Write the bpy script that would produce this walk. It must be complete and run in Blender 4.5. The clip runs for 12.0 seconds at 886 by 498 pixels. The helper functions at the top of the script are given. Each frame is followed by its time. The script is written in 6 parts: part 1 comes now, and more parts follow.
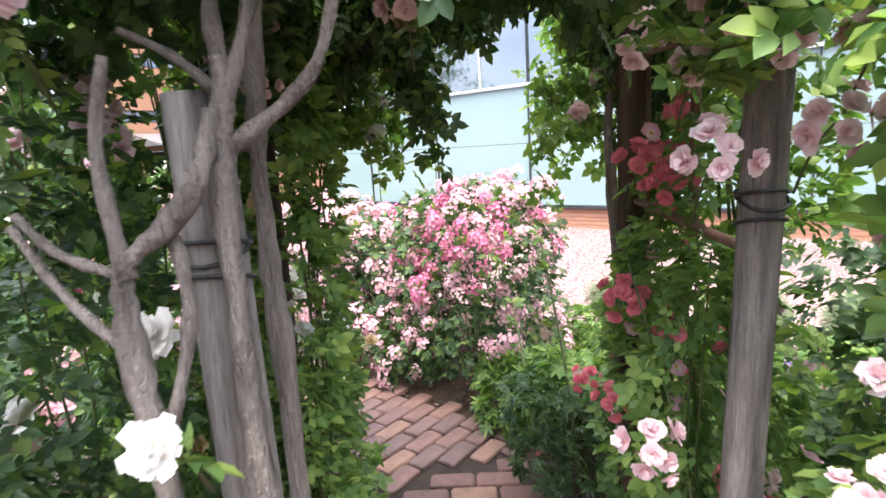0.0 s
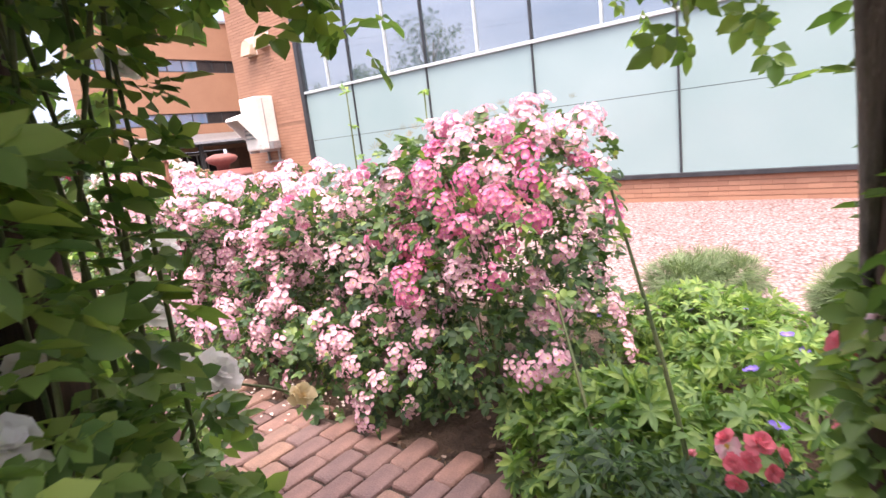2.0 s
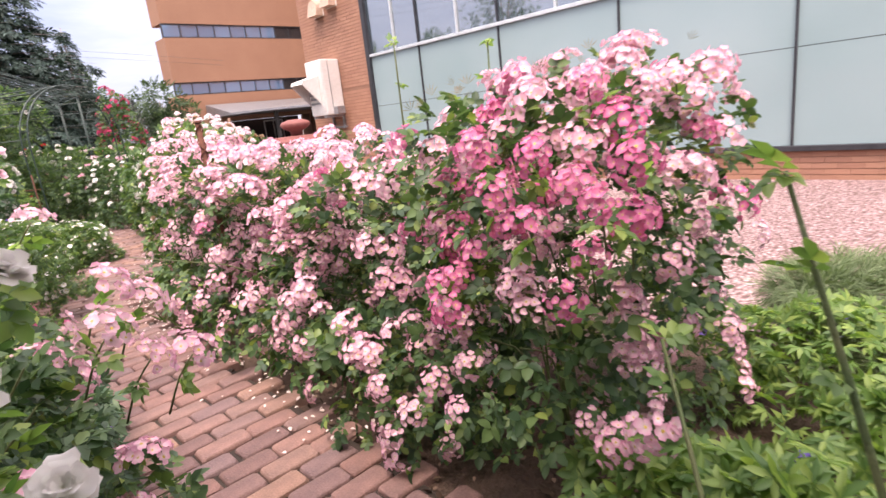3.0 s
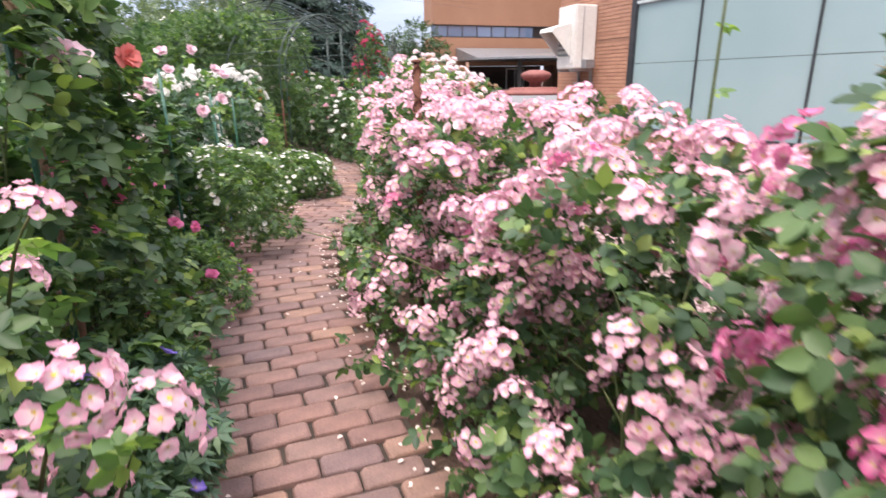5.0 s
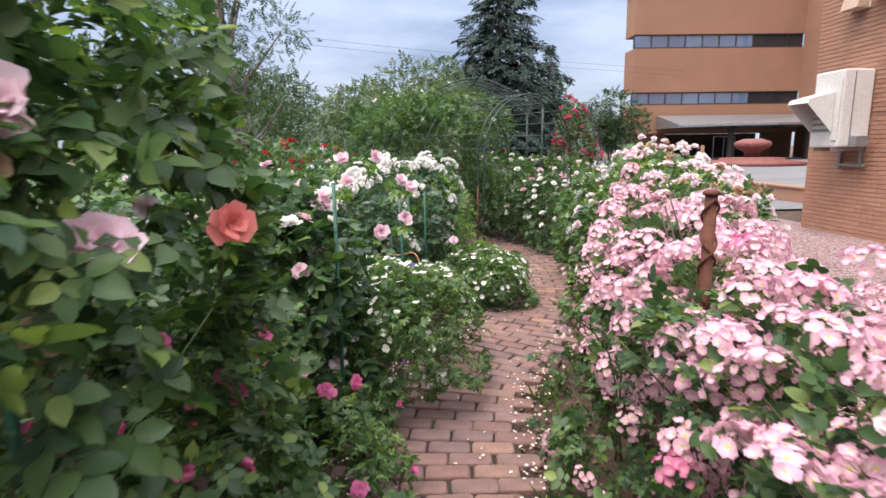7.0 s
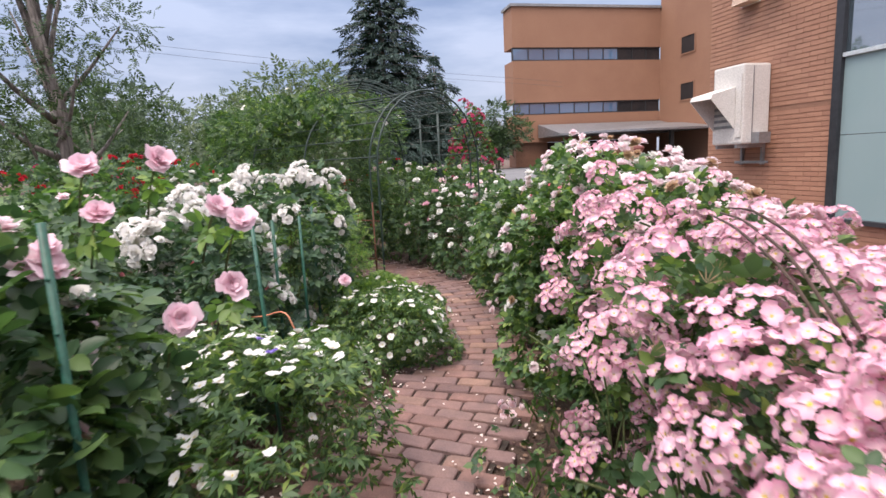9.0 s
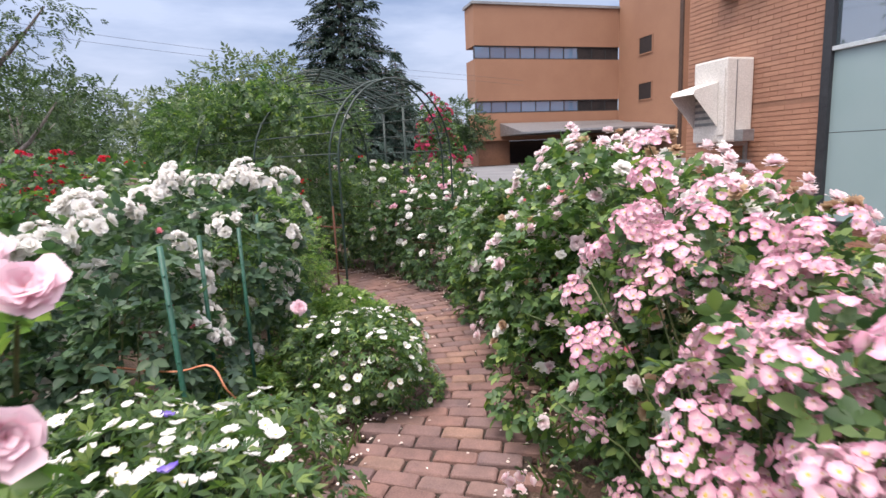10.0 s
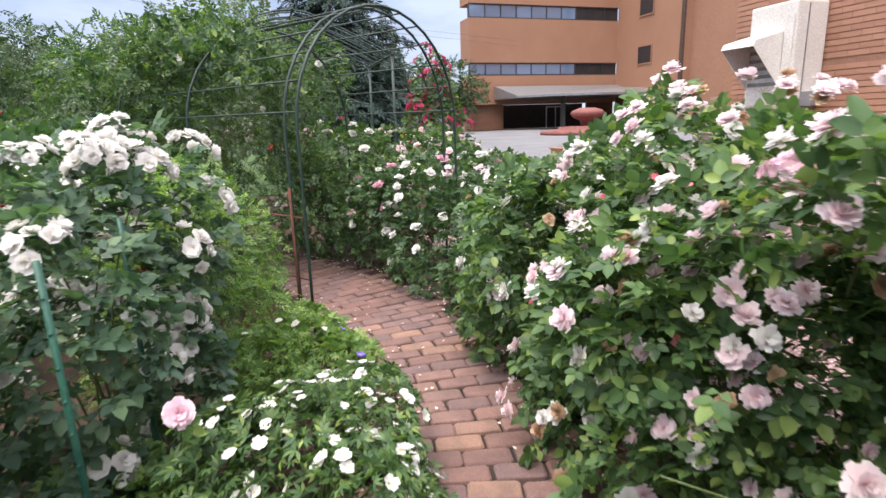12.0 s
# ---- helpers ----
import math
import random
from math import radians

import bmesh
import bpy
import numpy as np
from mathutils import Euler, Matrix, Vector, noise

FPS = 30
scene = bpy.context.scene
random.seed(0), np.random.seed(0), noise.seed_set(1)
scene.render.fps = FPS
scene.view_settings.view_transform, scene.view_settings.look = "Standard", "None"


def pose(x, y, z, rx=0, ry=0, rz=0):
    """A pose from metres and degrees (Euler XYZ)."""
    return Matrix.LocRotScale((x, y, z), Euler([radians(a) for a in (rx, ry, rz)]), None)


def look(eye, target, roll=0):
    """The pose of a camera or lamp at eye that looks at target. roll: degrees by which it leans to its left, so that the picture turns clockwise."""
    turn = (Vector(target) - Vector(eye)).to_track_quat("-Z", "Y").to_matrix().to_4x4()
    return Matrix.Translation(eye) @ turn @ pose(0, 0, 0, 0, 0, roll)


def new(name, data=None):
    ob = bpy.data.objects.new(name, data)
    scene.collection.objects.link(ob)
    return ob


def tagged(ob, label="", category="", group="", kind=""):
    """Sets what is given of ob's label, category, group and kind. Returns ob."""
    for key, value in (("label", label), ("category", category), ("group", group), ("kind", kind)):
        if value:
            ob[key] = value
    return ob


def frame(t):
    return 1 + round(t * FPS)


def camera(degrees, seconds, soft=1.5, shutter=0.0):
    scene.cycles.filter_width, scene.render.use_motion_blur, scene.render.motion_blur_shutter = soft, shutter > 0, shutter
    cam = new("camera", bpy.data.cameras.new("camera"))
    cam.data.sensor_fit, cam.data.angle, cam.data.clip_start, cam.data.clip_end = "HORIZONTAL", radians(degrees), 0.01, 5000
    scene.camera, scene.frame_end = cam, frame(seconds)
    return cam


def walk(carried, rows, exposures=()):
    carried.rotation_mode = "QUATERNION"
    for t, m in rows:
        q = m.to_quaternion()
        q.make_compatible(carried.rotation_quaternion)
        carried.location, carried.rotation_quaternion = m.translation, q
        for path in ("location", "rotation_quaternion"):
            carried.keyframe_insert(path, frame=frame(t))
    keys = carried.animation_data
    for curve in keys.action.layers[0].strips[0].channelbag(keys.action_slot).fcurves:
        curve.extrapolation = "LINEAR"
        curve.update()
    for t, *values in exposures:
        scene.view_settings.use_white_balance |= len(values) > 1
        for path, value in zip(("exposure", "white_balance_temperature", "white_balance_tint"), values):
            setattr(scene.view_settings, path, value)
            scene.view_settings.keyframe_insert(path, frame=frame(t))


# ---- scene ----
cam = camera(78.25, 12.0, shutter=0.3)
ROWS = [
    (0, 0.018, 0.078, 1.505, 79.22, 3.59, 38.01),
    (0.5, -0.103, 0.286, 1.461, 79.84, 5.26, 37.46),
    (1, -0.251, 0.507, 1.330, 80.01, 7.21, 36.19),
    (1.5, -0.469, 0.767, 1.258, 78.93, 7.52, 35.53),
    (2, -0.633, 0.914, 1.232, 78.26, 6.74, 37.79),
    (2.5, -0.784, 1.147, 1.217, 77.61, 6.22, 40.94),
    (4.5, -1.549, 1.776, 1.167, 71.11, 4.58, 62.40),
    (5, -1.798, 1.856, 1.214, 72.83, 0.82, 69.26),
    (5.5, -2.047, 1.867, 1.321, 75.69, -2.17, 78.19),
    (6, -2.305, 1.919, 1.375, 77.93, -2.91, 86.78),
    (6.5, -2.572, 1.961, 1.410, 79.50, -1.49, 90.23),
    (7, -2.949, 1.930, 1.438, 79.70, 0.78, 88.59),
    (9, -4.231, 2.019, 1.380, 80.73, 2.79, 77.15),
    (9.5, -4.588, 2.073, 1.406, 80.64, 3.01, 75.54),
    (10, -4.904, 2.086, 1.379, 80.36, 2.59, 73.15),
    (10.5, -5.209, 2.113, 1.393, 79.63, 2.32, 71.40),
    (11, -5.549, 2.216, 1.372, 78.59, 1.99, 71.82),
    (11.5, -5.891, 2.328, 1.369, 77.32, 1.69, 72.71),
    (12, -6.278, 2.413, 1.369, 76.68, 1.74, 72.21),
]
walk(cam, [(t, pose(*p)) for t, *p in ROWS],
     [(0.0, 2.1, 6500, 10), (1.0, 2.45, 6400, 8), (1.5, 2.25, 6600, 12), (2.0, 1.88, 7000, 20), (2.5, 1.55, 7200, 24), (4.5, 1.38, 6700, 17), (6.0, 1.16, 6600, 10), (9.0, 0.82, 6600, 15), (12.0, 1.12, 6550, 12)])

# ---- world, sun ----
SUN_EL, SUN_AZ = 66.0, 138.0
world = bpy.data.worlds.new("overcast_sky")
scene.world = world
world.use_nodes = True
wn, wl = world.node_tree.nodes, world.node_tree.links
sky = wn.new("ShaderNodeTexSky")
sky.sky_type = "NISHITA"
sky.sun_disc = False
sky.sun_elevation, sky.sun_rotation = radians(SUN_EL), radians(SUN_AZ)
sky.dust_density, sky.air_density = 2.0, 1.0
back = wn["Background"]
coord = wn.new("ShaderNodeTexCoord")
stretch = wn.new("ShaderNodeMapping")
stretch.inputs["Scale"].default_value = (1.0, 1.0, 4.5)
clouds = wn.new("ShaderNodeTexNoise")
clouds.inputs["Scale"].default_value = 2.3
clouds.inputs["Detail"].default_value = 6.0
clouds.inputs["Roughness"].default_value = 0.55
cover = wn.new("ShaderNodeValToRGB")
cover.color_ramp.elements[0].position, cover.color_ramp.elements[0].color = 0.36, (0.3, 0.3, 0.3, 1)
cover.color_ramp.elements[1].position, cover.color_ramp.elements[1].color = 0.62, (0.92, 0.92, 0.92, 1)
veil = wn.new("ShaderNodeMix")
veil.data_type = "RGBA"
veil.inputs["B"].default_value = (7.6, 7.8, 8.2, 1)
wl.new(coord.outputs["Generated"], stretch.inputs["Vector"])
wl.new(stretch.outputs["Vector"], clouds.inputs["Vector"])
wl.new(clouds.outputs["Fac"], cover.inputs["Fac"])
wl.new(cover.outputs["Color"], veil.inputs["Factor"])
wl.new(sky.outputs["Color"], veil.inputs["A"])
# a high thin cloud cover: brightest overhead, duller towards the horizon
height = wn.new("ShaderNodeSeparateXYZ")
wl.new(coord.outputs["Generated"], height.inputs["Vector"])
overhead = wn.new("ShaderNodeValToRGB")
for i, (p, v) in enumerate(((0.0, (0.42, 0.45, 0.52)), (0.3, (0.4, 0.47, 0.6)), (0.62, (2.3, 2.2, 2.15)))):
    el = overhead.color_ramp.elements[i] if i < 2 else overhead.color_ramp.elements.new(p)
    el.position, el.color = p, (*v, 1)
wl.new(height.outputs["Z"], overhead.inputs["Fac"])
dome = wn.new("ShaderNodeMix")
dome.data_type, dome.blend_type = "RGBA", "MULTIPLY"
dome.inputs["Factor"].default_value = 1.0
wl.new(veil.outputs["Result"], dome.inputs["A"])
wl.new(overhead.outputs["Color"], dome.inputs["B"])
wl.new(dome.outputs["Result"], back.inputs["Color"])
back.inputs["Strength"].default_value = 0.12

sun = new("sun", bpy.data.lights.new("sun", "SUN"))
sun.data.energy, sun.data.angle, sun.data.color = 1.5, radians(24), (1.0, 0.93, 0.82)
az = radians(SUN_AZ)
sun.matrix_world = look((0, 0, 30), (-math.sin(az) * math.cos(radians(SUN_EL)) * 30, -math.cos(az) * math.cos(radians(SUN_EL)) * 30, 30 - 30 * math.sin(radians(SUN_EL))))


# ---- materials ----
def material(name, rough=0.6, metal=0.0, spec=0.5):
    m = bpy.data.materials.new(name)
    m.use_nodes = True
    b = m.node_tree.nodes["Principled BSDF"]
    b.inputs["Roughness"].default_value = rough
    b.inputs["Metallic"].default_value = metal
    b.inputs["Specular IOR Level"].default_value = spec
    return m, m.node_tree.nodes, m.node_tree.links, b


def ramp(n, stops):
    r = n.new("ShaderNodeValToRGB")
    e = r.color_ramp.elements
    while len(e) < len(stops):
        e.new(0.5)
    for el, (p, c) in zip(e, stops):
        el.position, el.color = p, (*c, 1)
    return r


def noise_tex(n, l, scale, detail=4.0, rough=0.6, stretch3=None):
    t = n.new("ShaderNodeTexNoise")
    t.inputs["Scale"].default_value, t.inputs["Detail"].default_value, t.inputs["Roughness"].default_value = scale, detail, rough
    c = n.new("ShaderNodeTexCoord")
    if stretch3:
        mp = n.new("ShaderNodeMapping")
        mp.inputs["Scale"].default_value = stretch3
        l.new(c.outputs["Object"], mp.inputs["Vector"])
        l.new(mp.outputs["Vector"], t.inputs["Vector"])
    else:
        l.new(c.outputs["Object"], t.inputs["Vector"])
    return t


def bump(n, l, b, source, strength, distance):
    k = n.new("ShaderNodeBump")
    k.inputs["Strength"].default_value, k.inputs["Distance"].default_value = strength, distance
    l.new(source, k.inputs["Height"])
    l.new(k.outputs["Normal"], b.inputs["Normal"])
    return k


def blend(n, l, fac, a, b, mode="MIX"):
    """A colour mix; each of fac, a and b is a socket or a value."""
    m = n.new("ShaderNodeMix")
    m.data_type, m.blend_type = "RGBA", mode
    for key, v in (("Factor", fac), ("A", a), ("B", b)):
        if isinstance(v, bpy.types.NodeSocket):
            l.new(v, m.inputs[key])
        else:
            m.inputs[key].default_value = v if isinstance(v, (int, float)) else (*v, 1)
    return m.outputs["Result"]


def speckled(name, c1, c2, scale=6, fine=60, rough=0.7, bumpy=0.3, depth=0.01, metal=0.0, stretch3=None, spec=0.4):
    """A surface of two tones with stains at one scale and grain at another."""
    m, n, l, b = material(name, rough, metal, spec)
    big = noise_tex(n, l, scale, stretch3=stretch3)
    small = noise_tex(n, l, fine, 3.0, 0.7, stretch3=stretch3)
    r = ramp(n, [(0.3, c1), (0.7, c2)])
    l.new(big.outputs["Fac"], r.inputs["Fac"])
    g = ramp(n, [(0.3, (0.72, 0.72, 0.72)), (0.7, (1.12, 1.12, 1.12))])
    l.new(small.outputs["Fac"], g.inputs["Fac"])
    l.new(blend(n, l, 1.0, r.outputs["Color"], g.outputs["Color"], "MULTIPLY"), b.inputs["Base Color"])
    bump(n, l, b, small.outputs["Fac"], bumpy, depth)
    return m


def leafy(name, stops, rough=0.45, through_light=0.38):
    """Leaves: each leaf takes its own green; part of the light passes through."""
    m, n, l, b = material(name, rough, 0.0, 0.35)
    geo = n.new("ShaderNodeNewGeometry")
    info = n.new("ShaderNodeObjectInfo")
    r = ramp(n, stops)
    l.new(geo.outputs["Random Per Island"], r.inputs["Fac"])
    big = noise_tex(n, l, 2.3, 2.0)
    tone = ramp(n, [(0.3, (0.7, 0.75, 0.72)), (0.7, (1.2, 1.15, 1.1))])
    l.new(big.outputs["Fac"], tone.inputs["Fac"])
    col = blend(n, l, 1.0, r.outputs["Color"], tone.outputs["Color"], "MULTIPLY")
    l.new(col, b.inputs["Base Color"])
    t = n.new("ShaderNodeBsdfTranslucent")
    l.new(blend(n, l, 1.0, col, (1.1, 1.25, 0.6), "MULTIPLY"), t.inputs["Color"])
    mix = n.new("ShaderNodeMixShader")
    mix.inputs["Fac"].default_value = through_light
    l.new(b.outputs["BSDF"], mix.inputs[1])
    l.new(t.outputs["BSDF"], mix.inputs[2])
    l.new(mix.outputs["Shader"], n["Material Output"].inputs["Surface"])
    return m


def petals(name, stops, fade=(1.0, 0.93, 0.9)):
    """Petals: colour from the petal's foot to its rim, each bloom and petal a little its own."""
    m, n, l, b = material(name, 0.6, 0.0, 0.2)
    a = n.new("ShaderNodeAttribute")
    a.attribute_name = "along"
    r = ramp(n, stops)
    l.new(a.outputs["Fac"], r.inputs["Fac"])
    geo, info = n.new("ShaderNodeNewGeometry"), n.new("ShaderNodeObjectInfo")
    own = ramp(n, [(0.0, (0.86, 0.83, 0.84)), (1.0, (1.0, 0.99, 0.99))])
    l.new(geo.outputs["Random Per Island"], own.inputs["Fac"])
    col = blend(n, l, 1.0, r.outputs["Color"], own.outputs["Color"], "MULTIPLY")
    pale = n.new("ShaderNodeMath")
    pale.operation = "MULTIPLY"
    pale.inputs[1].default_value = 0.3
    l.new(info.outputs["Random"], pale.inputs[0])
    col = blend(n, l, pale.outputs["Value"], col, tuple(0.95 * v for v in fade))
    l.new(col, b.inputs["Base Color"])
    t = n.new("ShaderNodeBsdfTranslucent")
    l.new(col, t.inputs["Color"])
    mix = n.new("ShaderNodeMixShader")
    mix.inputs["Fac"].default_value = 0.38
    l.new(b.outputs["BSDF"], mix.inputs[1])
    l.new(t.outputs["BSDF"], mix.inputs[2])
    l.new(mix.outputs["Shader"], n["Material Output"].inputs["Surface"])
    return m


G = dict(
    leaf_rose=leafy("rose_leaf", [(0, (0.036, 0.078, 0.04)), (0.5, (0.07, 0.13, 0.055)), (0.88, (0.115, 0.19, 0.068)), (1, (0.25, 0.33, 0.09))]),
    leaf_mid=leafy("mid_green_leaf", [(0, (0.055, 0.11, 0.05)), (0.5, (0.09, 0.165, 0.065)), (0.85, (0.14, 0.23, 0.075)), (1, (0.26, 0.34, 0.1))]),
    leaf_deep=leafy("deep_green_leaf", [(0, (0.035, 0.078, 0.04)), (0.6, (0.065, 0.125, 0.055)), (1, (0.13, 0.21, 0.075))], 0.4, 0.38),
    leaf_fresh=leafy("fresh_leaf", [(0, (0.1, 0.195, 0.068)), (0.6, (0.185, 0.3, 0.095)), (1, (0.32, 0.43, 0.13))], 0.45, 0.46),
    leaf_blue=leafy("blue_green_leaf", [(0, (0.05, 0.1, 0.07)), (0.6, (0.085, 0.15, 0.095)), (1, (0.14, 0.22, 0.12))]),
    leaf_grey=leafy("lavender_leaf", [(0.0, (0.1, 0.15, 0.07)), (1.0, (0.22, 0.29, 0.16))], 0.7, 0.25),
    leaf_tree=leafy("tree_leaf", [(0.0, (0.035, 0.065, 0.038)), (0.6, (0.06, 0.1, 0.052)), (1.0, (0.1, 0.15, 0.075))], 0.6, 0.3),
    leaf_willow=leafy("pale_tree_leaf", [(0.0, (0.07, 0.105, 0.065)), (1.0, (0.16, 0.2, 0.125))], 0.6, 0.3),
    needle=leafy("spruce_needle", [(0.0, (0.012, 0.028, 0.022)), (0.7, (0.025, 0.05, 0.042)), (1.0, (0.05, 0.085, 0.075))], 0.7, 0.1),
    leaf_tan=leafy("spent_bloom", [(0.0, (0.3, 0.19, 0.09)), (1.0, (0.5, 0.36, 0.2))], 0.8, 0.2),
    spent=leafy("spent_flower_stalk", [(0.0, (0.14, 0.15, 0.06)), (0.6, (0.24, 0.2, 0.1)), (1.0, (0.36, 0.24, 0.16))], 0.7, 0.2),
    grass=leafy("grass", [(0.0, (0.05, 0.1, 0.025)), (1.0, (0.12, 0.2, 0.05))], 0.6, 0.3),
    pink=petals("light_pink_petal", [(0.0, (0.7, 0.5, 0.3)), (0.2, (0.86, 0.7, 0.7)), (0.55, (0.84, 0.55, 0.63)), (1.0, (0.76, 0.35, 0.5))], (0.86, 0.66, 0.71)),
    hot=petals("deep_pink_petal", [(0.0, (0.85, 0.65, 0.62)), (0.25, (0.78, 0.33, 0.48)), (1.0, (0.66, 0.1, 0.3))], (0.8, 0.4, 0.55)),
    blush=petals("blush_petal", [(0.0, (0.86, 0.52, 0.54)), (0.5, (0.92, 0.68, 0.74)), (1.0, (0.94, 0.8, 0.84))]),
    shell=petals("shell_pink_petal", [(0.0, (0.9, 0.62, 0.6)), (0.5, (0.93, 0.75, 0.79)), (1.0, (0.95, 0.85, 0.88))]),
    rosy=petals("soft_pink_petal", [(0.0, (0.86, 0.55, 0.48)), (0.3, (0.88, 0.5, 0.6)), (0.65, (0.9, 0.64, 0.72)), (1.0, (0.92, 0.72, 0.79))], (0.92, 0.74, 0.8)),
    white=petals("white_petal", [(0.0, (0.8, 0.8, 0.6)), (0.4, (0.88, 0.88, 0.83)), (1.0, (0.9, 0.9, 0.88))], (0.88, 0.86, 0.8)),
    coral=petals("coral_petal", [(0.0, (0.88, 0.7, 0.62)), (0.3, (0.84, 0.34, 0.38)), (1.0, (0.82, 0.2, 0.28))], (0.88, 0.45, 0.5)),
    red=petals("red_petal", [(0.0, (0.4, 0.02, 0.03)), (1.0, (0.6, 0.02, 0.04))], (0.65, 0.05, 0.08)),
    scarlet=petals("scarlet_petal", [(0.0, (0.85, 0.45, 0.3)), (0.4, (0.82, 0.2, 0.16)), (1.0, (0.84, 0.24, 0.22))], (0.9, 0.45, 0.4)),
    crimson=petals("crimson_petal", [(0.0, (0.7, 0.2, 0.3)), (1.0, (0.62, 0.04, 0.16))], (0.75, 0.2, 0.3)),
    blue=petals("violet_blue_petal", [(0.0, (0.5, 0.4, 0.75)), (1.0, (0.13, 0.08, 0.5))], (0.25, 0.18, 0.6)),
    yellow=petals("pale_yellow_petal", [(0.0, (0.8, 0.55, 0.2)), (1.0, (0.85, 0.7, 0.4))], (0.88, 0.8, 0.6)),
    apricot=petals("apricot_petal", [(0.0, (0.42, 0.24, 0.12)), (1.0, (0.6, 0.43, 0.28))], (0.62, 0.5, 0.38)),
    eye=speckled("stamen_yellow", (0.6, 0.4, 0.06), (0.75, 0.55, 0.12), 80, 200),
    cane=speckled("green_cane", (0.06, 0.1, 0.03), (0.12, 0.13, 0.05), 9, 90, 0.6),
    bark=speckled("grey_bark", (0.1, 0.085, 0.075), (0.36, 0.31, 0.28), 7, 55, 0.85, 1.0, 0.02, stretch3=(3.0, 3.0, 0.5)),
    timber=speckled("weathered_timber", (0.07, 0.06, 0.056), (0.38, 0.345, 0.33), 7, 70, 0.88, 1.0, 0.012, stretch3=(3.5, 3.5, 0.35)),
    darkwood=speckled("dark_stained_wood", (0.035, 0.022, 0.016), (0.1, 0.06, 0.045), 6, 60, 0.75, 0.6, 0.005, stretch3=(4.0, 4.0, 0.4)),
    lath=speckled("brown_lath", (0.16, 0.09, 0.06), (0.28, 0.17, 0.12), 8, 80, 0.75, 0.5, 0.004),
    soil=speckled("dark_soil", (0.06, 0.038, 0.028), (0.14, 0.09, 0.065), 3, 70, 0.95, 1.0, 0.03),
    iron=speckled("dark_green_iron", (0.015, 0.03, 0.026), (0.03, 0.055, 0.045), 20, 120, 0.45, 0.2, 0.002),
    rust=speckled("rusty_iron", (0.075, 0.024, 0.014), (0.14, 0.05, 0.028), 20, 150, 0.8, 0.6, 0.003),
    green_paint=speckled("green_plastic", (0.014, 0.075, 0.052), (0.03, 0.12, 0.082), 14, 90, 0.45, 0.2, 0.002),
    orange_hose=speckled("orange_twine", (0.6, 0.2, 0.1), (0.7, 0.3, 0.18), 20, 90, 0.6),
    joint=speckled("dark_joint", (0.03, 0.028, 0.027), (0.06, 0.055, 0.05), 10, 90, 0.9),
    white_metal=speckled("off_white_sheet_metal", (0.6, 0.57, 0.53), (0.68, 0.65, 0.61), 2.5, 60, 0.5, 0.1, 0.002),
    grey_metal=speckled("galvanised_metal", (0.25, 0.25, 0.26), (0.4, 0.4, 0.41), 6, 90, 0.45, 0.1, 0.002, 0.7),
    alu=speckled("dark_aluminium", (0.035, 0.037, 0.042), (0.055, 0.058, 0.064), 8, 120, 0.4, 0.1, 0.001, 0.3),
    alu_light=speckled("pale_aluminium", (0.5, 0.55, 0.56), (0.62, 0.67, 0.68), 8, 120, 0.4, 0.1, 0.001, 0.3),
    render_tan=speckled("smooth_tan_render", (0.28, 0.145, 0.09), (0.32, 0.17, 0.105), 0.25, 14, 0.85, 0.15, 0.01),
    slate=speckled("grey_roof_metal", (0.2, 0.2, 0.205), (0.28, 0.28, 0.285), 0.5, 8, 0.5, 0.1, 0.004),
    # near-black that puts the shade of unlit rooms and the porch into colour
    unlit_tone=speckled("painted_unlit_interior", (0.012, 0.011, 0.012), (0.035, 0.025, 0.023), 0.5, 4, 0.7),
    asphalt=speckled("asphalt", (0.12, 0.12, 0.125), (0.18, 0.18, 0.185), 0.4, 30, 0.9, 0.4, 0.01),
    mortar=speckled("brown_mortar", (0.24, 0.125, 0.082), (0.28, 0.15, 0.1), 4, 60, 0.9),
    joint_brown=speckled("joint_earth", (0.022, 0.016, 0.013), (0.055, 0.04, 0.03), 6, 90, 0.95),
    gravel=None, glass_top=None, glass_low=None, brick=None, tile=None, strip=None,
)


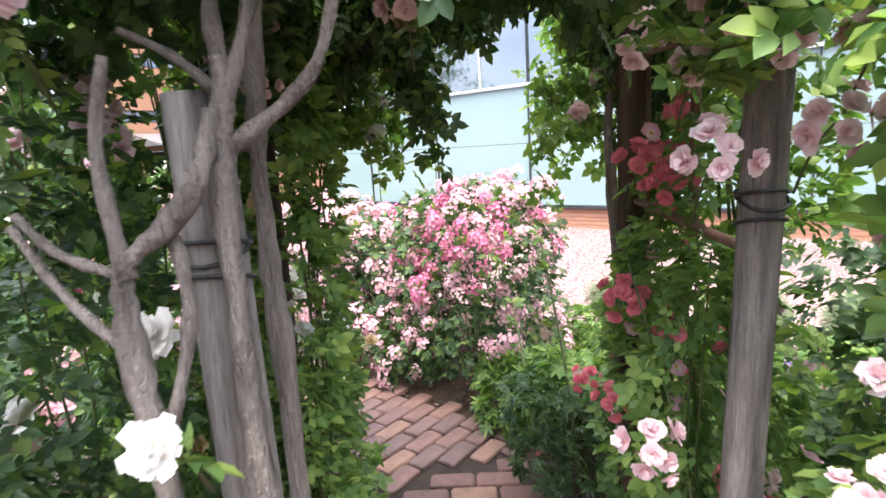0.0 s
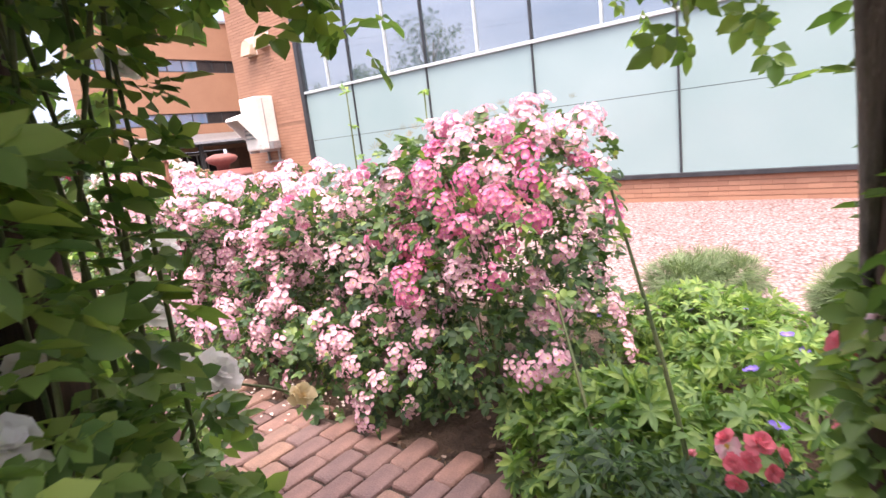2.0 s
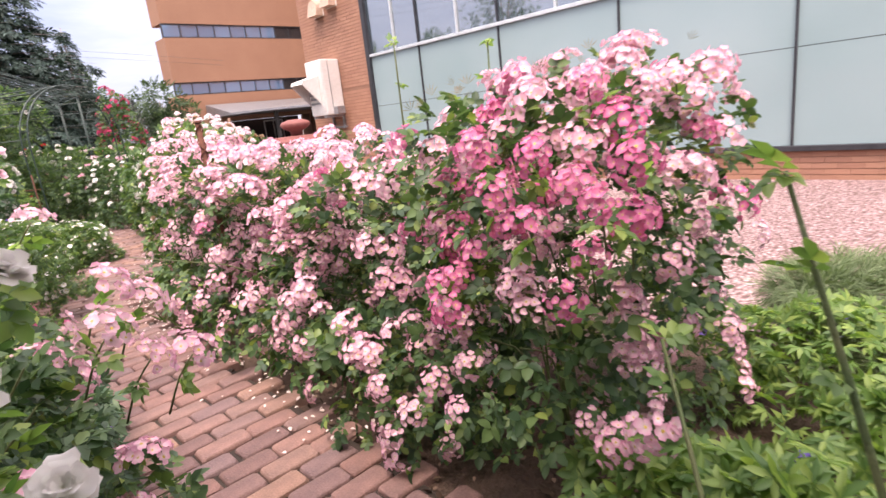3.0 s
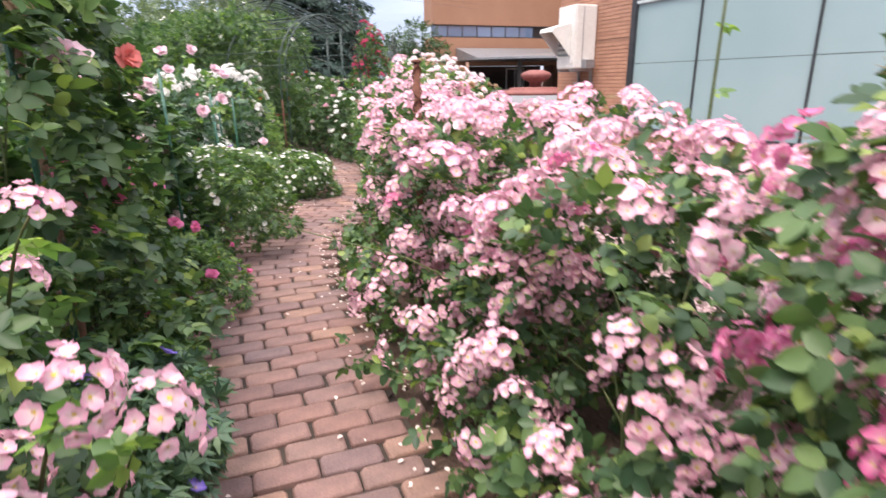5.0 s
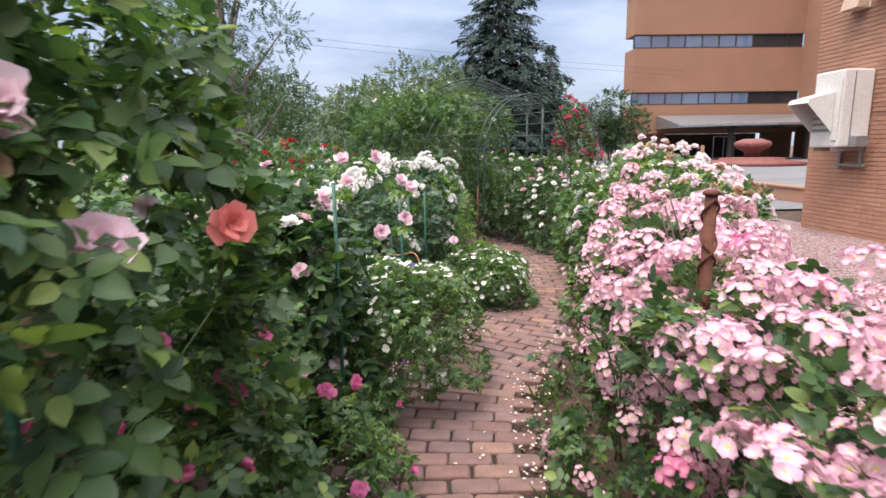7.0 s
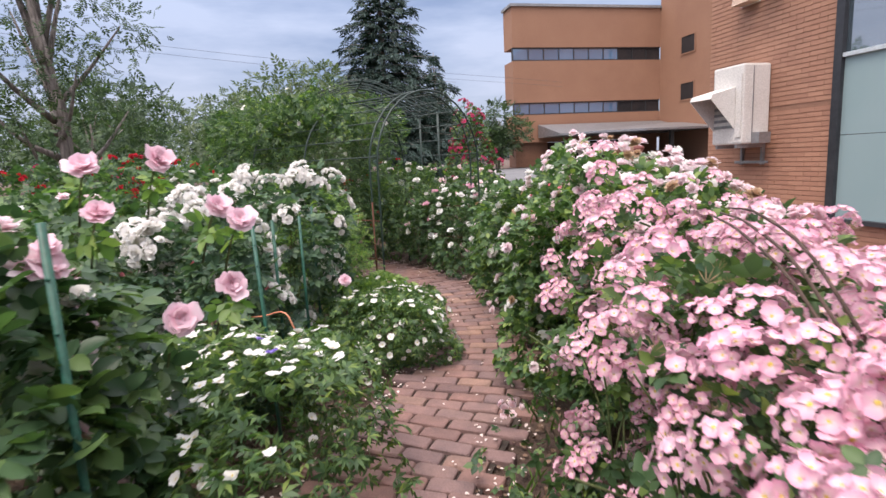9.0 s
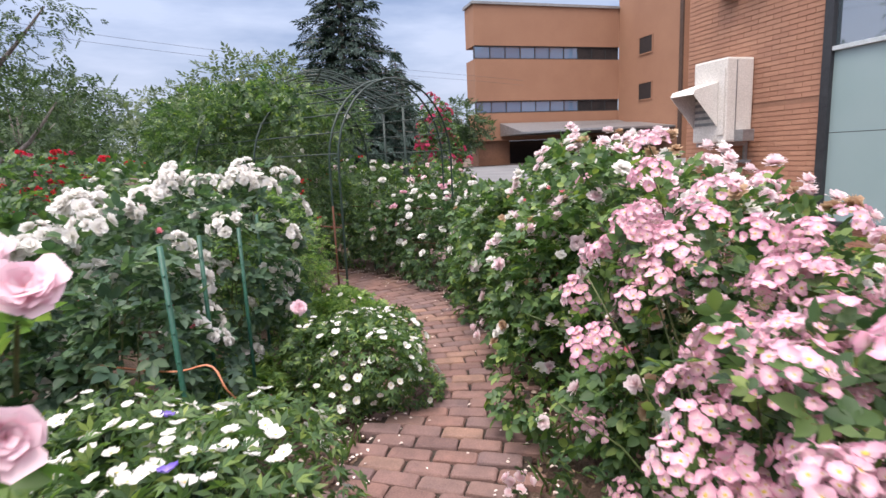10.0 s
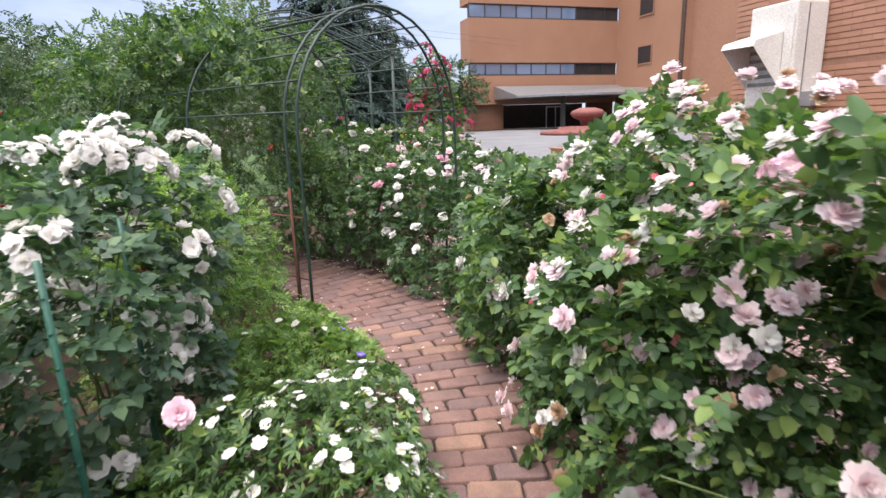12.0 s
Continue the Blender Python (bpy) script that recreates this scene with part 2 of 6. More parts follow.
def make_special():
    # pinkish gravel: every stone its own tone
    m, n, l, b = material("pink_gravel", 0.85)
    c, v = n.new("ShaderNodeTexCoord"), n.new("ShaderNodeTexVoronoi")
    v.inputs["Scale"].default_value = 36
    l.new(c.outputs["Object"], v.inputs["Vector"])
    r = ramp(n, [(0.0, (0.24, 0.16, 0.155)), (0.35, (0.36, 0.25, 0.245)), (0.75, (0.47, 0.34, 0.335)), (1.0, (0.64, 0.52, 0.51))])
    l.new(v.outputs["Color"], r.inputs["Fac"])
    gap = ramp(n, [(0.3, (1, 1, 1)), (0.75, (0.35, 0.3, 0.28))])
    l.new(v.outputs["Distance"], gap.inputs["Fac"])
    big = noise_tex(n, l, 0.8, 3)
    wide = ramp(n, [(0.3, (0.85, 0.82, 0.82)), (0.7, (1.08, 1.05, 1.05))])
    l.new(big.outputs["Fac"], wide.inputs["Fac"])
    col = blend(n, l, 1.0, r.outputs["Color"], gap.outputs["Color"], "MULTIPLY")
    l.new(blend(n, l, 1.0, col, wide.outputs["Color"], "MULTIPLY"), b.inputs["Base Color"])
    k = bump(n, l, b, v.outputs["Distance"], 1.0, 0.03)
    k.invert = True
    G["gravel"] = m
    # upper panes: dark tinted mirror-like glass
    m, n, l, b = material("tinted_glass", 0.03, 0.0, 1.0)
    w = noise_tex(n, l, 0.6, 2)
    b.inputs["Base Color"].default_value = (0.05, 0.075, 0.09, 1)
    b.inputs["IOR"].default_value = 2.6
    bump(n, l, b, w.outputs["Fac"], 0.04, 0.05)
    G["glass_top"] = m
    # lower panes: milky glass that is backed with pale film
    m, n, l, b = material("milky_glass", 0.12, 0.0, 0.6)
    w = noise_tex(n, l, 0.5, 2)
    r = ramp(n, [(0.3, (0.22, 0.31, 0.315)), (0.7, (0.265, 0.35, 0.355))])
    l.new(w.outputs["Fac"], r.inputs["Fac"])
    l.new(r.outputs["Color"], b.inputs["Base Color"])
    bump(n, l, b, w.outputs["Fac"], 0.05, 0.05)
    G["glass_low"] = m
    # strip windows of the far building; blue base colour stands in for reflected sky
    m, n, l, b = material("sky_tinted_strip_glass", 0.06, 0.0, 1.0)
    geo = n.new("ShaderNodeObjectInfo")
    r = ramp(n, [(0.0, (0.05, 0.13, 0.24)), (1.0, (0.1, 0.21, 0.35))])
    l.new(geo.outputs["Random"], r.inputs["Fac"])
    l.new(r.outputs["Color"], b.inputs["Base Color"])
    b.inputs["IOR"].default_value = 2.2
    G["strip"] = m
    # paving brick: colour by the brick, worn faces
    m, n, l, b = material("clay_paver", 0.82)
    info = n.new("ShaderNodeObjectInfo")
    geo = n.new("ShaderNodeNewGeometry")
    add = n.new("ShaderNodeMath")
    add.operation = "ADD"
    l.new(info.outputs["Random"], add.inputs[0])
    l.new(geo.outputs["Random Per Island"], add.inputs[1])
    one = n.new("ShaderNodeMath")
    one.operation = "FRACT"
    l.new(add.outputs["Value"], one.inputs[0])
    r = ramp(n, [(0.0, (0.15, 0.085, 0.077)), (0.2, (0.23, 0.12, 0.097)), (0.4, (0.18, 0.112, 0.106)), (0.6, (0.255, 0.137, 0.11)), (0.8, (0.172, 0.104, 0.098)), (1.0, (0.31, 0.172, 0.122))])
    l.new(one.outputs["Value"], r.inputs["Fac"])
    big, small = noise_tex(n, l, 9, 4), noise_tex(n, l, 130, 3)
    g1 = ramp(n, [(0.3, (0.68, 0.74, 0.78)), (0.7, (1.08, 1.12, 1.13))])
    l.new(big.outputs["Fac"], g1.inputs["Fac"])
    g2 = ramp(n, [(0.3, (0.78, 0.78, 0.78)), (0.7, (1.12, 1.12, 1.12))])
    l.new(small.outputs["Fac"], g2.inputs["Fac"])
    col = blend(n, l, 1.0, r.outputs["Color"], g1.outputs["Color"], "MULTIPLY")
    l.new(blend(n, l, 1.0, col, g2.outputs["Color"], "MULTIPLY"), b.inputs["Base Color"])
    bump(n, l, b, small.outputs["Fac"], 0.7, 0.005)
    G["brick"] = m
    # facing tile of the near facade
    m, n, l, b = material("orange_facing_tile", 0.75)
    geo = n.new("ShaderNodeNewGeometry")
    r = ramp(n, [(0.0, (0.31, 0.155, 0.1)), (0.5, (0.34, 0.175, 0.112)), (1.0, (0.37, 0.195, 0.125))])
    l.new(geo.outputs["Random Per Island"], r.inputs["Fac"])
    big, small = noise_tex(n, l, 0.7, 4), noise_tex(n, l, 60, 3)
    g1 = ramp(n, [(0.3, (0.85, 0.85, 0.87)), (0.7, (1.08, 1.07, 1.05))])
    l.new(big.outputs["Fac"], g1.inputs["Fac"])
    l.new(blend(n, l, 1.0, r.outputs["Color"], g1.outputs["Color"], "MULTIPLY"), b.inputs["Base Color"])
    bump(n, l, b, small.outputs["Fac"], 0.3, 0.003)
    G["tile"] = m


make_special()

# ---- mesh helpers ----
rng = np.random.default_rng(7)


def raw_mesh(name, V, quads, mats, along=None, slots=None, smooth=False):
    """A mesh from an array of points and an array of four-cornered faces (or three)."""
    V, quads = np.asarray(V, dtype=np.float32), np.asarray(quads, dtype=np.int32)
    me = bpy.data.meshes.new(name)
    k = quads.shape[1]
    me.vertices.add(len(V))
    me.vertices.foreach_set("co", V.ravel())
    me.loops.add(quads.size)
    me.loops.foreach_set("vertex_index", quads.ravel())
    me.polygons.add(len(quads))
    me.polygons.foreach_set("loop_start", np.arange(len(quads), dtype=np.int32) * k)
    for m in mats:
        me.materials.append(m)
    if slots is not None:
        me.polygons.foreach_set("material_index", np.asarray(slots, dtype=np.int32))
    if along is not None:
        at = me.attributes.new("along", "FLOAT", "POINT")
        at.data.foreach_set("value", np.asarray(along, dtype=np.float32))
    me.polygons.foreach_set("use_smooth", np.full(len(quads), smooth))
    me.update(calc_edges=True)
    return me


def part(name, bm, mat, parent, label=""):
    """One mesh object, made from a bmesh or a mesh, under a thing or a part."""
    if isinstance(bm, bmesh.types.BMesh):
        me = bpy.data.meshes.new(name)
        bm.to_mesh(me)
        bm.free()
    else:
        me = bm
    if mat and not me.materials:
        me.materials.append(mat)
    ob = new(name, me)
    ob.parent = parent
    return tagged(ob, label)


def thing(name, x, y, z, label, category, group="", kind=""):
    e = new(name)
    e.empty_display_size = 0.1
    e.location = (x, y, z)
    return tagged(e, label, category, group, kind)


def box(bm, x0, y0, z0, x1, y1, z1, bevel=0.0):
    r = bmesh.ops.create_cube(bm, size=1.0, matrix=Matrix.Translation(((x0 + x1) / 2, (y0 + y1) / 2, (z0 + z1) / 2)) @ Matrix.Diagonal((x1 - x0, y1 - y0, z1 - z0, 1)))
    if bevel:
        edges = list({e for v in r["verts"] for e in v.link_edges})
        bmesh.ops.bevel(bm, geom=edges, offset=bevel, segments=2, affect="EDGES", profile=0.6)
    return bm


def boxes(*rows, bevel=0.0):
    bm = bmesh.new()
    for r in rows:
        box(bm, *r, bevel=bevel)
    return bm


def tube_arrays(points, radii, sides=7, lumpy=0.0, seed=0):
    """Points and faces of a tube along a polyline, with a radius at each point."""
    P = np.array(points, dtype=float)
    R = np.array(radii, dtype=float) if np.ndim(radii) else np.full(len(P), float(radii))
    T = np.gradient(P, axis=0)
    T /= np.linalg.norm(T, axis=1)[:, None] + 1e-9
    ref = np.array([0.0, 0.0, 1.0]) if abs(T[0][2]) < 0.9 else np.array([1.0, 0.0, 0.0])
    g = np.random.default_rng(seed)
    V = []
    u = np.cross(T[0], ref)
    for i in range(len(P)):
        u = u - T[i] * (u @ T[i])
        u /= np.linalg.norm(u) + 1e-9
        w = np.cross(T[i], u)
        for k in range(sides):
            a = 2 * math.pi * k / sides
            rr = R[i] * (1 + lumpy * (g.random() - 0.5))
            V.append(P[i] + rr * (math.cos(a) * u + math.sin(a) * w))
    F = []
    for i in range(len(P) - 1):
        for k in range(sides):
            a, b = i * sides + k, i * sides + (k + 1) % sides
            F.append((a, b, b + sides, a + sides))
    n = len(V)
    V += [P[0], P[-1]]
    for k in range(sides):
        F.append((n, (k + 1) % sides, k, k))
        e = (len(P) - 1) * sides
        F.append((n + 1, e + k, e + (k + 1) % sides, e + (k + 1) % sides))
    F = [f if f[2] != f[3] else (f[0], f[1], f[2], n if f[0] == n else n + 1) for f in F]
    return np.array(V), F


def tubes(name, rows, mat, sides=6, lumpy=0.0, seed=0):
    """One mesh of several tubes; rows of (points, radii)."""
    bm = bmesh.new()
    for i, (pts, rad) in enumerate(rows):
        V, F = tube_arrays(pts, rad, sides, lumpy, seed + i)
        vs = [bm.verts.new(v) for v in V]
        for f in F:
            idx = list(dict.fromkeys(f))
            if len(idx) > 2:
                try:
                    bm.faces.new([vs[j] for j in idx])
                except ValueError:
                    pass
    for f in bm.faces:
        f.smooth = True
    me = bpy.data.meshes.new(name)
    bm.to_mesh(me)
    bm.free()
    me.materials.append(mat)
    return me


def spline(points, n):
    """n points on a smooth curve through the given ones."""
    P = np.array(points, dtype=float)
    P = np.vstack([2 * P[0] - P[1], P, 2 * P[-1] - P[-2]])
    out = []
    segs = len(P) - 3
    for s in np.linspace(0, segs - 1e-6, n):
        i, t = int(s), s - int(s)
        a, b, c, d = P[i], P[i + 1], P[i + 2], P[i + 3]
        out.append(0.5 * (2 * b + (c - a) * t + (2 * a - 5 * b + 4 * c - d) * t * t + (3 * b - a - 3 * c + d) * t ** 3))
    return np.array(out)


# ---- leaves ----
def leaflet(w=0.62, fold=0.16, droop=0.12):
    """One leaf blade of length 1: six corners, folded along its rib."""
    return np.array([(0, 0, 0), (0.47 * w, 0.28, fold * w), (0.43 * w, 0.66, fold * w - droop * 0.4), (0, 1, -droop), (-0.43 * w, 0.66, fold * w - droop * 0.4), (-0.47 * w, 0.28, fold * w)])


def fine_leaflet(w=0.62, fold=0.16, droop=0.12):
    """A rounder blade for plants close by: four rib points and four on each rim."""
    rim = [(0.33, 0.13, 0.8), (0.5, 0.42, 1.0), (0.38, 0.74, 0.8), (0.13, 0.94, 0.3)]
    V = [(0, 0, 0), (0, 0.36, 0), (0, 0.72, -droop * 0.4), (0, 1, -droop)]
    V += [(x * w, y, fold * w * k - droop * 0.5 * y) for x, y, k in rim] + [(-x * w, y, fold * w * k - droop * 0.5 * y) for x, y, k in rim]
    F = [(0, 4, 5, 1), (1, 5, 6, 2), (2, 6, 7, 3), (1, 9, 8, 0), (2, 10, 9, 1), (3, 11, 10, 2)]
    return np.array(V), F


def compound_fine(rows, w=0.66, fold=0.18, droop=0.16):
    """A rose leaf of round blades on one stalk."""
    V, F = [], []
    k = 0
    for y, turn, size, *plain in rows:
        v, f = (np.array([(0, 0, 0), (0.45 * w, 0.5, fold * w), (0, 1, -droop), (-0.45 * w, 0.5, fold * w)]), [(0, 1, 2, 3)]) if plain else fine_leaflet(w, fold, droop)
        a = radians(turn)
        v = v * size @ np.array([(math.cos(a), -math.sin(a), 0), (math.sin(a), math.cos(a), 0), (0, 0, 1)])
        v[:, 1] += y
        v[:, 2] -= 0.25 * y * y
        F += [tuple(i + k for i in q) for q in f]
        k += len(v)
        V.append(v)
    return np.vstack(V), np.array(F)


def compound(rows, w=0.62, fold=0.16, droop=0.12):
    """Several blades on one stalk: rows of (along the stalk, turn in degrees, size)."""
    V, F = [], []
    k = 0
    for y, turn, size, *plain in rows:
        v = (leaflet(w, fold, droop) if not plain else np.array([(0, 0, 0), (0.45 * w, 0.5, fold * w), (0, 1, -droop), (-0.45 * w, 0.5, fold * w)])) * size
        a = radians(turn)
        v = v @ np.array([(math.cos(a), -math.sin(a), 0), (math.sin(a), math.cos(a), 0), (0, 0, 1)])
        v[:, 1] += y
        v[:, 2] -= 0.25 * y * y
        V.append(v)
        F += [(k, k + 1, k + 2, k + 3), (k, k + 3, k + 4, k + 5)] if not plain else [(k, k + 1, k + 2, k + 3)]
        k += len(v)
    return np.vstack(V), np.array(F)


LEAF = dict(
    fine=compound_fine([(0.62, 0, 1.0), (0.5, 66, 0.85), (0.5, -66, 0.85), (0.1, 74, 0.62, 1), (0.1, -74, 0.62, 1)]),
    rose=compound([(0.62, 0, 1.0), (0.55, 62, 0.85), (0.55, -62, 0.85), (0.15, 70, 0.7, 1), (0.15, -70, 0.7, 1)], 0.64),
    palm=compound([(0.1, a, 0.9 - 0.1 * abs(a) / 150) for a in (0, 48, -48, 96, -96, 142, -142)], 0.36),
    cut=compound([(0.2, a, 0.9, 1) for a in (0, 40, -40, 85, -85)], 0.36, 0.1, 0.25),
    single=compound([(0.0, 0, 1.0)], 0.7, 0.14, 0.2),
    spray=compound([(0.8, 0, 0.7, 1), (0.6, 50, 0.6, 1), (0.6, -50, 0.6, 1), (0.3, 55, 0.6, 1), (0.3, -55, 0.6, 1), (0.0, 60, 0.5, 1), (0.0, -60, 0.5, 1)], 0.5),
    needle=compound([(0.5, 0, 0.9, 1), (0.3, 38, 0.8, 1), (0.3, -38, 0.8, 1), (0.0, 45, 0.7, 1), (0.0, -45, 0.7, 1)], 0.34, 0.1, 0.15),
    burst=compound([(0.3, a, 0.9, 1) for a in (0, 25, -25, 52, -52)], 0.07, 0.1, 0.1),
    needle_blade=compound([(0.0, 0, 1.0, 1), (0.0, 14, 0.9, 1), (0.0, -14, 0.9, 1)], 0.05, 0.1, 0.15),
    blade=compound([(0.0, 0, 1.0)], 0.09, 0.1, 0.35),
)

# the way that stays free between the plants
WALKWAY = np.array([(0.25, -0.35), (0.0, 0.0), (-0.3, 0.45), (-0.65, 0.88), (-0.85, 1.15), (-1.2, 1.52), (-1.55, 1.79), (-2.1, 1.88), (-2.6, 1.93), (-4.3, 2.03), (-5.2, 2.13), (-5.9, 2.36), (-6.3, 2.42), (-7.2, 2.75)])


def clear_of_way(P, r):
    d = np.full(len(P), 9.0)
    for a, b in zip(WALKWAY[:-1], WALKWAY[1:]):
        t = np.clip(((P[:, :2] - a) @ (b - a)) / ((b - a) @ (b - a)), 0, 1)
        d = np.minimum(d, np.linalg.norm(P[:, :2] - (a + t[:, None] * (b - a)), axis=1))
    return d > r * np.clip(P[:, 2] / 0.5, 0.25, 1.0)


def turns(N, up=0.7, wild=0.5, droop=0.25):
    """Random frames for leaves that point along N and face up and out."""
    n = len(N)
    f = N + rng.normal(0, wild, (n, 3)) + np.array([0, 0, -droop])
    f /= np.linalg.norm(f, axis=1)[:, None]
    u = N * 0.55 + np.array([0, 0, up]) + rng.normal(0, 0.38, (n, 3))
    u -= f * np.sum(u * f, axis=1)[:, None]
    u /= np.linalg.norm(u, axis=1)[:, None] + 1e-9
    return np.stack([np.cross(f, u), f, u], axis=2)


def foliage(name, P, N, size, kind, mat, up=0.7, wild=0.5, droop=0.25, vary=0.3, floor=0.005):
    T, F = LEAF[kind]
    n = len(P)
    M = turns(N, up, wild, droop)
    s = size * (1 + vary * rng.uniform(-1, 1, n))
    V = np.einsum("nij,kj->nki", M, T) * s[:, None, None] + P[:, None, :]
    Q = (F[None] + (np.arange(n) * len(T))[:, None, None]).reshape(-1, 4)
    V = V.reshape(-1, 3)
    V[:, 2] = np.maximum(V[:, 2], floor)
    return raw_mesh(name, V, Q, [mat], smooth=True)


def lumps_of(rx, ry, h, count, seed):
    """A bush's outline: overlapping uneven mounds in a box of rx, ry, h."""
    g = np.random.default_rng(seed)
    C, R = [(0, 0, h * 0.46)], [(rx * 0.8, ry * 0.8, h * 0.52)]
    for i in range(count):
        a, d = 2 * math.pi * (i + g.random() * 0.7) / count, 0.4 + 0.3 * g.random()
        r = 0.4 + 0.2 * g.random()
        zc = h * (g.uniform(0.12, 0.4) if i % 2 else g.uniform(0.45, 0.74))
        C.append((rx * d * math.cos(a) * 1.05, ry * d * math.sin(a) * 1.05, zc))
        R.append((rx * r, ry * r, min(h * (0.24 + 0.14 * g.random()), h - zc + 0.02)))
    return np.array(C), np.array(R)


def on_mounds(C, R, n, seed, depth=0.14, low=-0.75, top_bias=0.0, out=0.0):
    """Points on and just inside the mounds, with outward directions."""
    g = np.random.default_rng(seed)
    w = R[:, 0] * R[:, 1] + R[:, 0] * R[:, 2]
    k = g.choice(len(C), n * 3, p=w / w.sum())
    D = g.normal(0, 1, (n * 3, 3))
    D[:, 2] += top_bias
    D /= np.linalg.norm(D, axis=1)[:, None]
    f = 1 + out - np.abs(g.normal(0, depth, n * 3))
    f *= 1 + 0.13 * np.sin(D[:, 0] * 7 + seed) * np.sin(D[:, 1] * 6 + seed * 2.1) * np.cos(D[:, 2] * 5 + k)
    P = C[k] + D * R[k] * f[:, None]
    inside = np.zeros(len(P), bool)
    for i in range(len(C)):
        e = np.linalg.norm((P - C[i]) / R[i], axis=1)
        inside |= (e < 0.72) & (k != i)
    ok = (D[:, 2] > low) & ~inside & (P[:, 2] > 0.03)
    N = D / R[k]
    N /= np.linalg.norm(N, axis=1)[:, None]
    return P[ok][:n], N[ok][:n]


# ---- blooms: meshes that the plants share ----
def petal_rows(curl, w, steps=((0.0, 0.2), (0.6, 1.0), (1.0, 0.62))):
    """One petal as rows of three points from foot to rim; curl lifts the rim."""
    V, A = [], []
    for t, wide in steps:
        for sx in (-1, 0, 1):
            V.append((sx * w * wide * 0.5, t, curl * t * t + 0.12 * w * abs(sx) * (1 - t)))
            A.append(t)
    F = []
    for r in range(len(steps) - 1):
        for c in range(2):
            k = r * 3 + c
            F.append((k, k + 1, k + 4, k + 3))
    return np.array(V), np.array(F), np.array(A)


def rings(rows, seed, jitter=0.12, light=False, full=False, ruffle=0.035):
    """A flower from rings of petals: rows of (count, length, lift in degrees, curl, width, height)."""
    g = np.random.default_rng(seed)
    VV, FF, AA = [], [], []
    k = 0
    for count, length, lift, curl, w, z in rows:
        off = g.random() * 6
        for i in range(count):
            V, F, A = petal_rows(curl * (1 + g.normal(0, 0.3)), w * g.uniform(0.85, 1.15), ((0.0, 0.2), (0.45, 0.85), (0.82, 0.98), (1.0, 0.74)) if full else ((0.0, 0.2), (0.62, 1.0), (1.0, 0.7)))
            V[:, 2] += g.normal(0, 0.06 if full else ruffle, len(V)) * A
            if light:  # two faces are enough for a petal of a centimetre or two
                keep = [0, 2, 3, 5, 6, 8]
                V, A, F = V[keep], A[keep], np.array([(0, 1, 3, 2), (2, 3, 5, 4)])
            V = V * length * (1 + g.normal(0, jitter))
            a = radians(lift + g.normal(0, 7))
            V = V @ np.array([(1, 0, 0), (0, math.cos(a), math.sin(a)), (0, -math.sin(a), math.cos(a))])
            b = off + 2 * math.pi * i / count + g.normal(0, 0.08)
            V = V @ np.array([(math.cos(b), math.sin(b), 0), (-math.sin(b), math.cos(b), 0), (0, 0, 1)])
            V[:, 2] += z
            VV.append(V), FF.append(F + k), AA.append(A)
            k += len(V)
    return np.vstack(VV), np.vstack(FF), np.concatenate(AA)


def single_flower(seed, cup=18, light=False):
    V, F, A = rings([(5, 1.0, cup, 0.1, 1.02, 0.0)], seed, 0.14, light, ruffle=0.09)
    # the yellow eye
    n = len(V)
    eye = [(0.24 * math.cos(a), 0.24 * math.sin(a), 0.12) for a in np.arange(6) * math.pi / 3] + [(0, 0, 0.2)]
    E = [(n, n + 1, n + 2, n + 6), (n + 2, n + 3, n + 4, n + 6), (n + 4, n + 5, n, n + 6)]
    return np.vstack([V, eye]), np.vstack([F, E]), np.concatenate([A, np.zeros(7)]), np.concatenate([np.zeros(len(F)), np.ones(3)])


def double_flower(seed):
    """A full, ruffled rose: five whorls of petals that stand up more and more."""
    return rings([(7, 1.0, 0, 0.12, 0.9, 0.0), (7, 0.95, 16, 0.16, 0.85, 0.05), (7, 0.82, 32, 0.14, 0.8, 0.09), (7, 0.64, 46, 0.05, 0.75, 0.12), (6, 0.46, 60, -0.1, 0.7, 0.14)], seed, 0.16, full=True)


def pompon(seed):
    """A ball-shaped, densely ruffled bloom of small petals."""
    return rings([(9, 1.0, -8, 0.1, 0.62, 0.0), (9, 1.0, 10, 0.12, 0.6, 0.02), (9, 0.98, 28, 0.1, 0.58, 0.03), (8, 0.94, 44, 0.06, 0.56, 0.04), (7, 0.88, 60, 0.0, 0.54, 0.05), (5, 0.82, 76, -0.05, 0.5, 0.06)], seed, 0.16, True)


